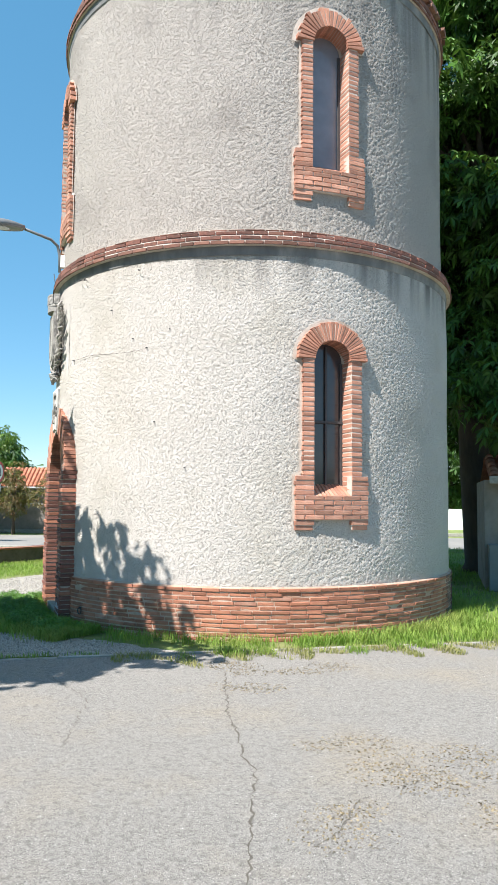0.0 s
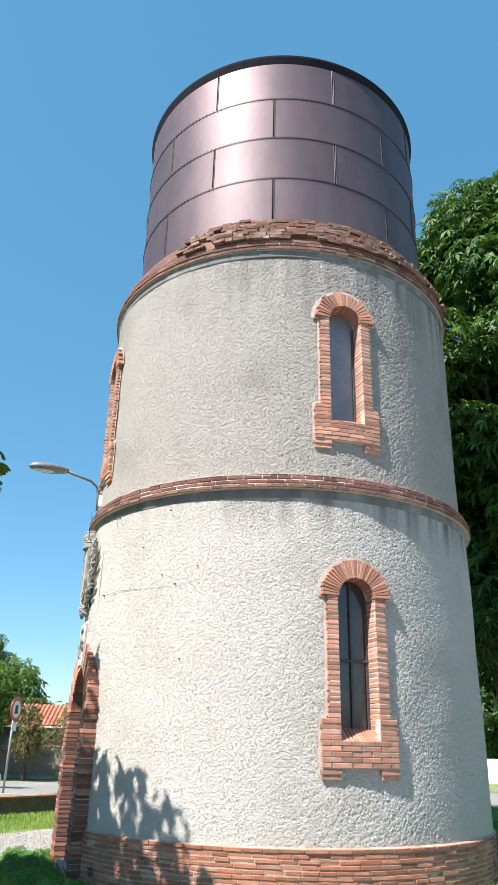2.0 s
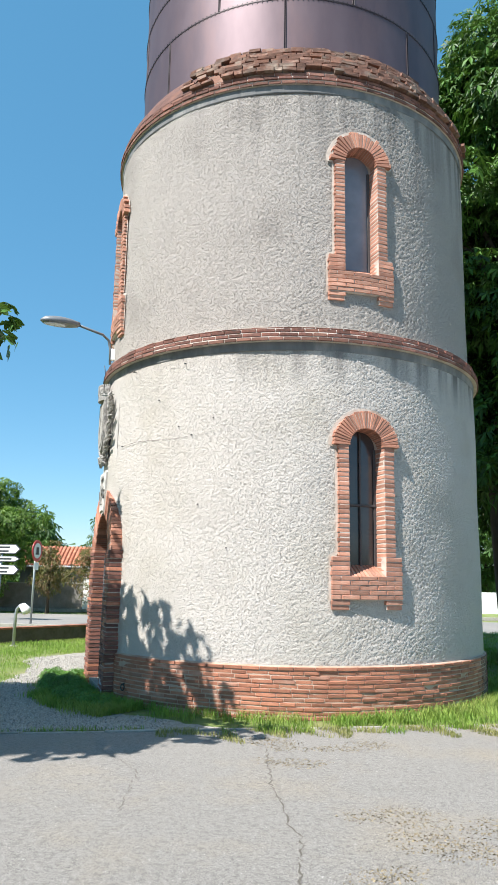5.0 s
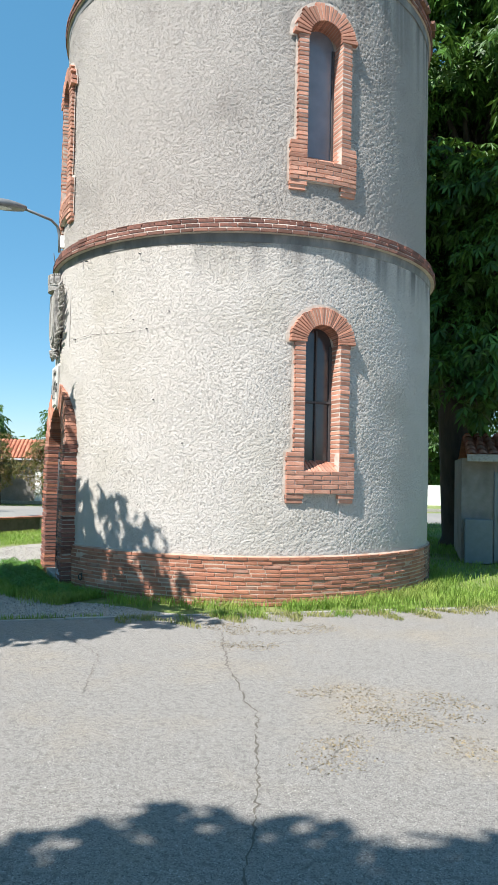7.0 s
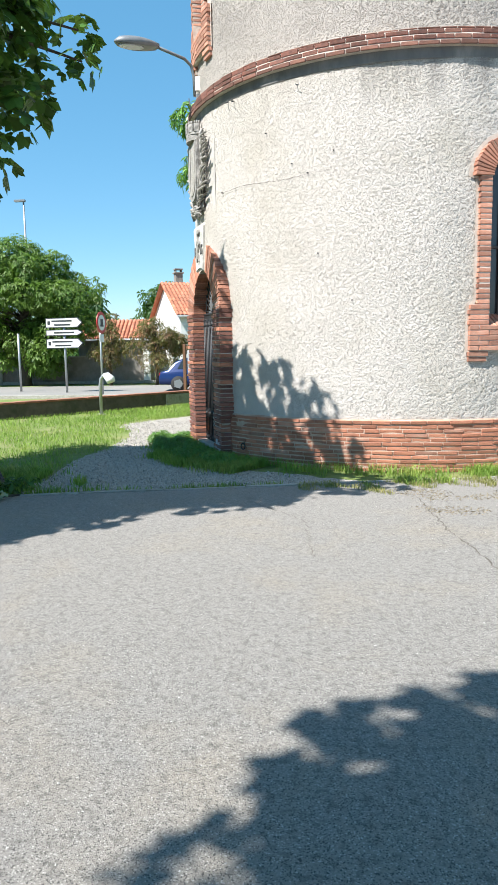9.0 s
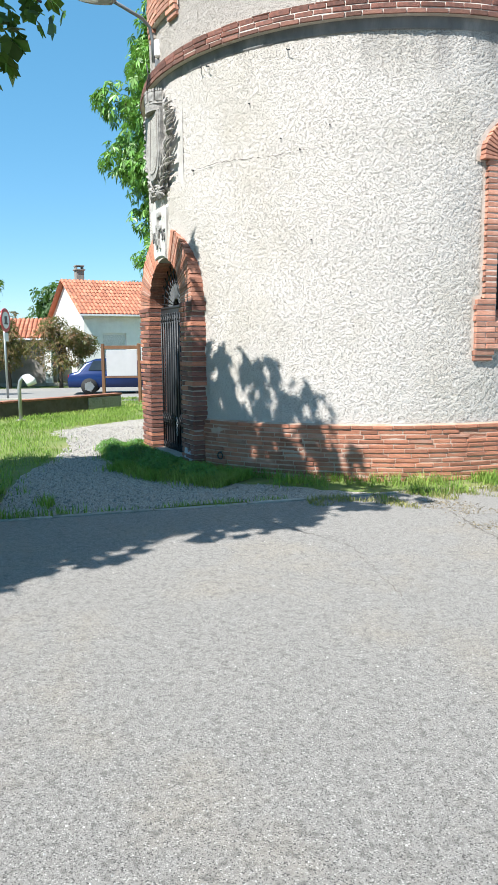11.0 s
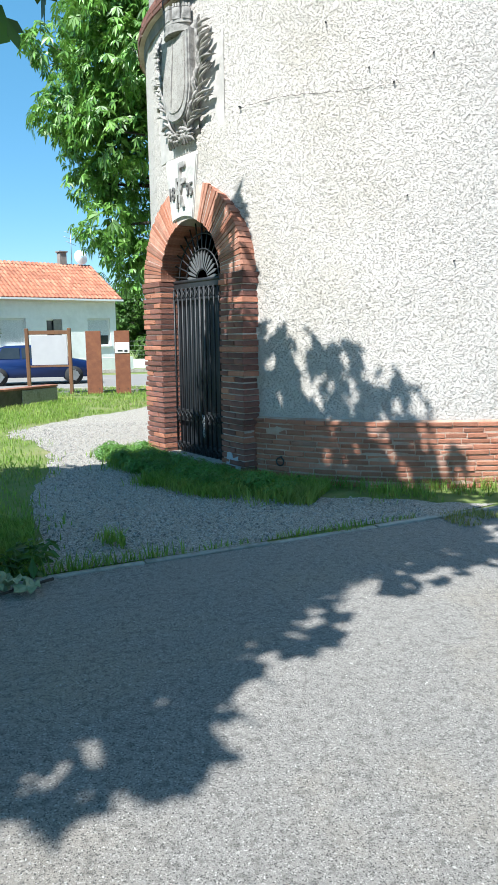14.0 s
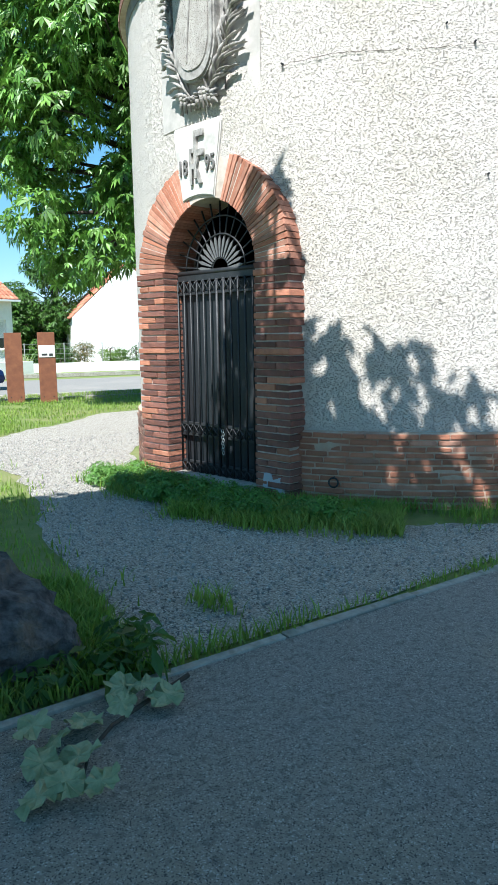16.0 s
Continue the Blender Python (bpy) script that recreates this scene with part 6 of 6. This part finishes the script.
boxes("gate", [((3.6, -0.13, 0.9), (1.5, 0.05, 1.1)), ((3.6, -0.17, 0.9), (1.3, 0.04, 0.06))], M_PANEL, fw)

# shrubs and far trees
tree((-9.6, 23.2, -0.1), 3.6, ((0, 0, 2.1), (1.5, 1.1, 1.2)), 26, 0.55, 34, 0.16, M_LEAF_RED, "rounded shrub with reddish young leaves", 21, 0.08, leaflets=3, category="shrub")
tree((-12.0, 23.0, -0.1), 3.8, ((0, 0, 2.4), (0.8, 0.8, 1.3)), 14, 0.55, 30, 0.16, M_LEAF_RED, "rounded shrub with reddish young leaves", 22, 0.08, leaflets=3, category="shrub")
tree((-16.8, 23.6, -0.1), 7.8, ((0, 0, 4.2), (4.1, 2.2, 3.3)), 95, 0.95, 18, 0.24, M_LEAF_YEL, "dense round tree with yellow-green flowers", 23, 0.25, leaflets=4)
tree((-24.0, 26.0, -0.1), 8.0, ((0, 0, 4.6), (3.8, 2.8, 3.2)), 50, 1.1, 13, 0.32, M_LEAF_DK, "dense dark green tree", 24, 0.25, leaflets=4)
tree((1.6, 38.0, -0.2), 6.8, ((-0.6, 0, 3.6), (3.2, 2.4, 3.2)), 46, 0.9, 18, 0.26, M_LEAF, "bushy light green tree between the houses", 25, 0.15, leaflets=4)
tree((-2.2, 41.0, -0.2), 6.0, ((0, 0, 3.2), (2.6, 2.4, 2.8)), 30, 0.9, 14, 0.28, M_LEAF_DK, "bushy green tree behind the house", 26, 0.15, leaflets=4)
for k, x in enumerate((0.2, 1.5, 2.9, 4.4, 5.9)):
    tree((x, 31.0 + 0.2 * (k % 2), -0.15), 1.5, ((0, 0, 0.75), (0.8, 0.6, 0.6)), 9, 0.4, 40, 0.13, (M_LEAF_DK, M_LEAF_RED, M_LEAF_YEL)[k % 3], "low clipped garden shrub by the fence", 30 + k, 0.04, leaflets=3, category="shrub")
for k, (x, y, h) in enumerate(((-14.0, 46, 6.5), (-8.5, 48, 7.2), (-22, 46, 7.5), (-30, 40, 8), (8.5, 45, 7.0), (15, 40, 9.0), (22, 34, 9.0))):
    tree((x, y, -0.2), h, ((0, 0, h * 0.55), (3.6, 2.8, h * 0.42)), 30, 1.4, 4.5, 0.5, M_LEAF_DK, "distant dark green garden tree", 50 + k, 0.2, leaflets=4)
# far woods that close the horizon
pts, rad_ = [], []
g = np.random.default_rng(5)
for k in range(520):
    a = g.uniform(0, 2 * math.pi)
    d = g.uniform(85, 120)
    pts.append((d * math.sin(a), d * math.cos(a), g.uniform(0.0, 4.6)))
    rad_.append(g.uniform(2.0, 4.0))
tagged(leaf_cloud("far_woods", pts, rad_, 0.2, 2.7, M_LEAF_DK, None, 0.4, 4, 77), "distant line of dark green trees", "woods")

# parked blue car
car = thing("car", "dark blue parked estate car on the road", "car", at=pose(-6.0, 17.9, -0.108, 0, 0, 4))


def car_body(parent):
    prof = [(-2.15, 0.30), (-2.18, 0.62), (-2.08, 0.86), (-1.75, 0.93), (-1.45, 1.28), (-1.05, 1.43), (0.2, 1.45), (0.75, 1.30), (1.25, 0.96), (1.85, 0.84), (2.12, 0.66), (2.18, 0.40), (2.10, 0.26)]
    bm = bmesh.new()
    secs = []
    for y, inset, top in ((-0.86, 0.05, 0.92), (-0.80, 0.0, 0.985), (-0.45, 0.0, 1.0), (0.45, 0.0, 1.0), (0.80, 0.0, 0.985), (0.86, 0.05, 0.92)):
        secs.append([bm.verts.new((x * (1 - inset * 0.2), y * (1 - 0.16 * max(0, (z - 0.93) / 0.5)), 0.26 + (z - 0.26) * top)) for x, z in prof])
    for a, b in zip(secs, secs[1:]):
        for k in range(len(prof)):
            bm.faces.new((a[k], b[k], b[(k + 1) % len(prof)], a[(k + 1) % len(prof)]))
    bm.faces.new(secs[0]), bm.faces.new(secs[-1][::-1])
    bmesh.ops.recalc_face_normals(bm, faces=bm.faces)
    bmesh.ops.bevel(bm, geom=list(bm.edges), offset=0.02, segments=2, affect="EDGES")
    return part("body", bm, M_CAR, parent, "glossy dark blue bodywork", True)


body = car_body(car)
for s in (-1, 1):
    for x0, x1 in ((-1.35, -0.55), (-0.48, 0.15), (0.22, 0.95)):
        zt = 1.36 if x1 < 0.5 else 1.22
        z0 = 0.97
        q = [(x0, z0), (x1, z0), (x1 - (0.40 if x1 > 0.5 else 0.0), zt), (x0 + (0.22 if x0 < -1 else 0), zt)]
        bm = bmesh.new()
        vs = [bm.verts.new((x, s * (0.862 - 0.27 * (z - 0.93)), z)) for x, z in q]
        bm.faces.new(vs)
        part("side_window", bm, M_CARGLASS, body)
    for x in (-1.32, 1.32):
        bm = bmesh.new()
        bmesh.ops.create_cone(bm, cap_ends=True, segments=28, radius1=0.33, radius2=0.33, depth=0.22)
        bmesh.ops.bevel(bm, geom=[e for e in bm.edges if abs(e.verts[0].co.z - e.verts[1].co.z) < 1e-4], offset=0.03, segments=2, affect="EDGES")
        wh = part("wheel", bm, M_TYRE, car, "black tyre", True)
        wh.matrix_basis = pose(x, s * 0.80, 0.33, 90, 0, 0)
        bm = bmesh.new()
        bmesh.ops.create_cone(bm, cap_ends=True, segments=24, radius1=0.21, radius2=0.18, depth=0.235)
        for k in range(5):
            box(bm, (0.11 * math.cos(k * 1.2566), 0.11 * math.sin(k * 1.2566), 0), (0.2, 0.045, 0.245), 0, Matrix.Rotation(k * 1.2566, 4, "Z"))
        part("rim", bm, M_RIM, wh, "spoked alloy rim")
    boxes("tail_lamp", [((-2.10, s * 0.62, 0.74), (0.12, 0.34, 0.13))], M_LAMPRED, body)
    boxes("headlight", [((2.06, s * 0.62, 0.66), (0.14, 0.32, 0.13))], M_LENS, body)
    boxes("mirror", [((0.62, s * 0.96, 1.0), (0.12, 0.18, 0.12))], M_CAR, body, "", 0.02)
boxes("number_plate", [((-2.19, 0, 0.62), (0.03, 0.5, 0.11))], M_SIGN, body)

# electrical kiosk beside the tower
kiosk = thing("kiosk", "small grey utility kiosk with metal doors and tile roof", "kiosk", at=pose(4.95, 2.0, 0, 0, 0, -15))
boxes("wall", [((1.6, 1.5, 1.15), (3.2, 3.0, 2.3))], M_GREYWALL, kiosk, "", 0.01)
boxes("door", [((1.15, -0.02, 1.02), (0.9, 0.05, 1.95))], M_GREYPAINT, kiosk, "grey metal door with a louvre")
boxes("cabinet_door", [((0.36, -0.12, 0.48), (0.58, 0.25, 0.96))], M_GREYPAINT, kiosk, "low grey metal cabinet", 0.012)
boxes("louvre", [((1.2, -0.052, 1.45 + 0.05 * k), (0.5, 0.02, 0.03)) for k in range(8)], M_LAMPGREY, kiosk)
boxes("door_handle", [((0.80, -0.07, 1.0), (0.04, 0.05, 0.16))], M_IRON, kiosk)
boxes("notice", [((0.98, -0.05, 1.12), (0.12, 0.012, 0.17))], M_SIGN, kiosk, "small white notice")
roof_tiles("roof", 3.4, 2.0, pose(0.1, -0.35, 2.32, 16, 0, 0), kiosk, "orange tile roof")
roof_tiles("roof", 3.4, 2.0, pose(3.5, 3.35, 2.32, 16, 0, 180), kiosk, "orange tile roof")
boxes("eave_board", [((1.8, -0.36, 2.30), (3.4, 0.04, 0.16))], M_KERB, kiosk)
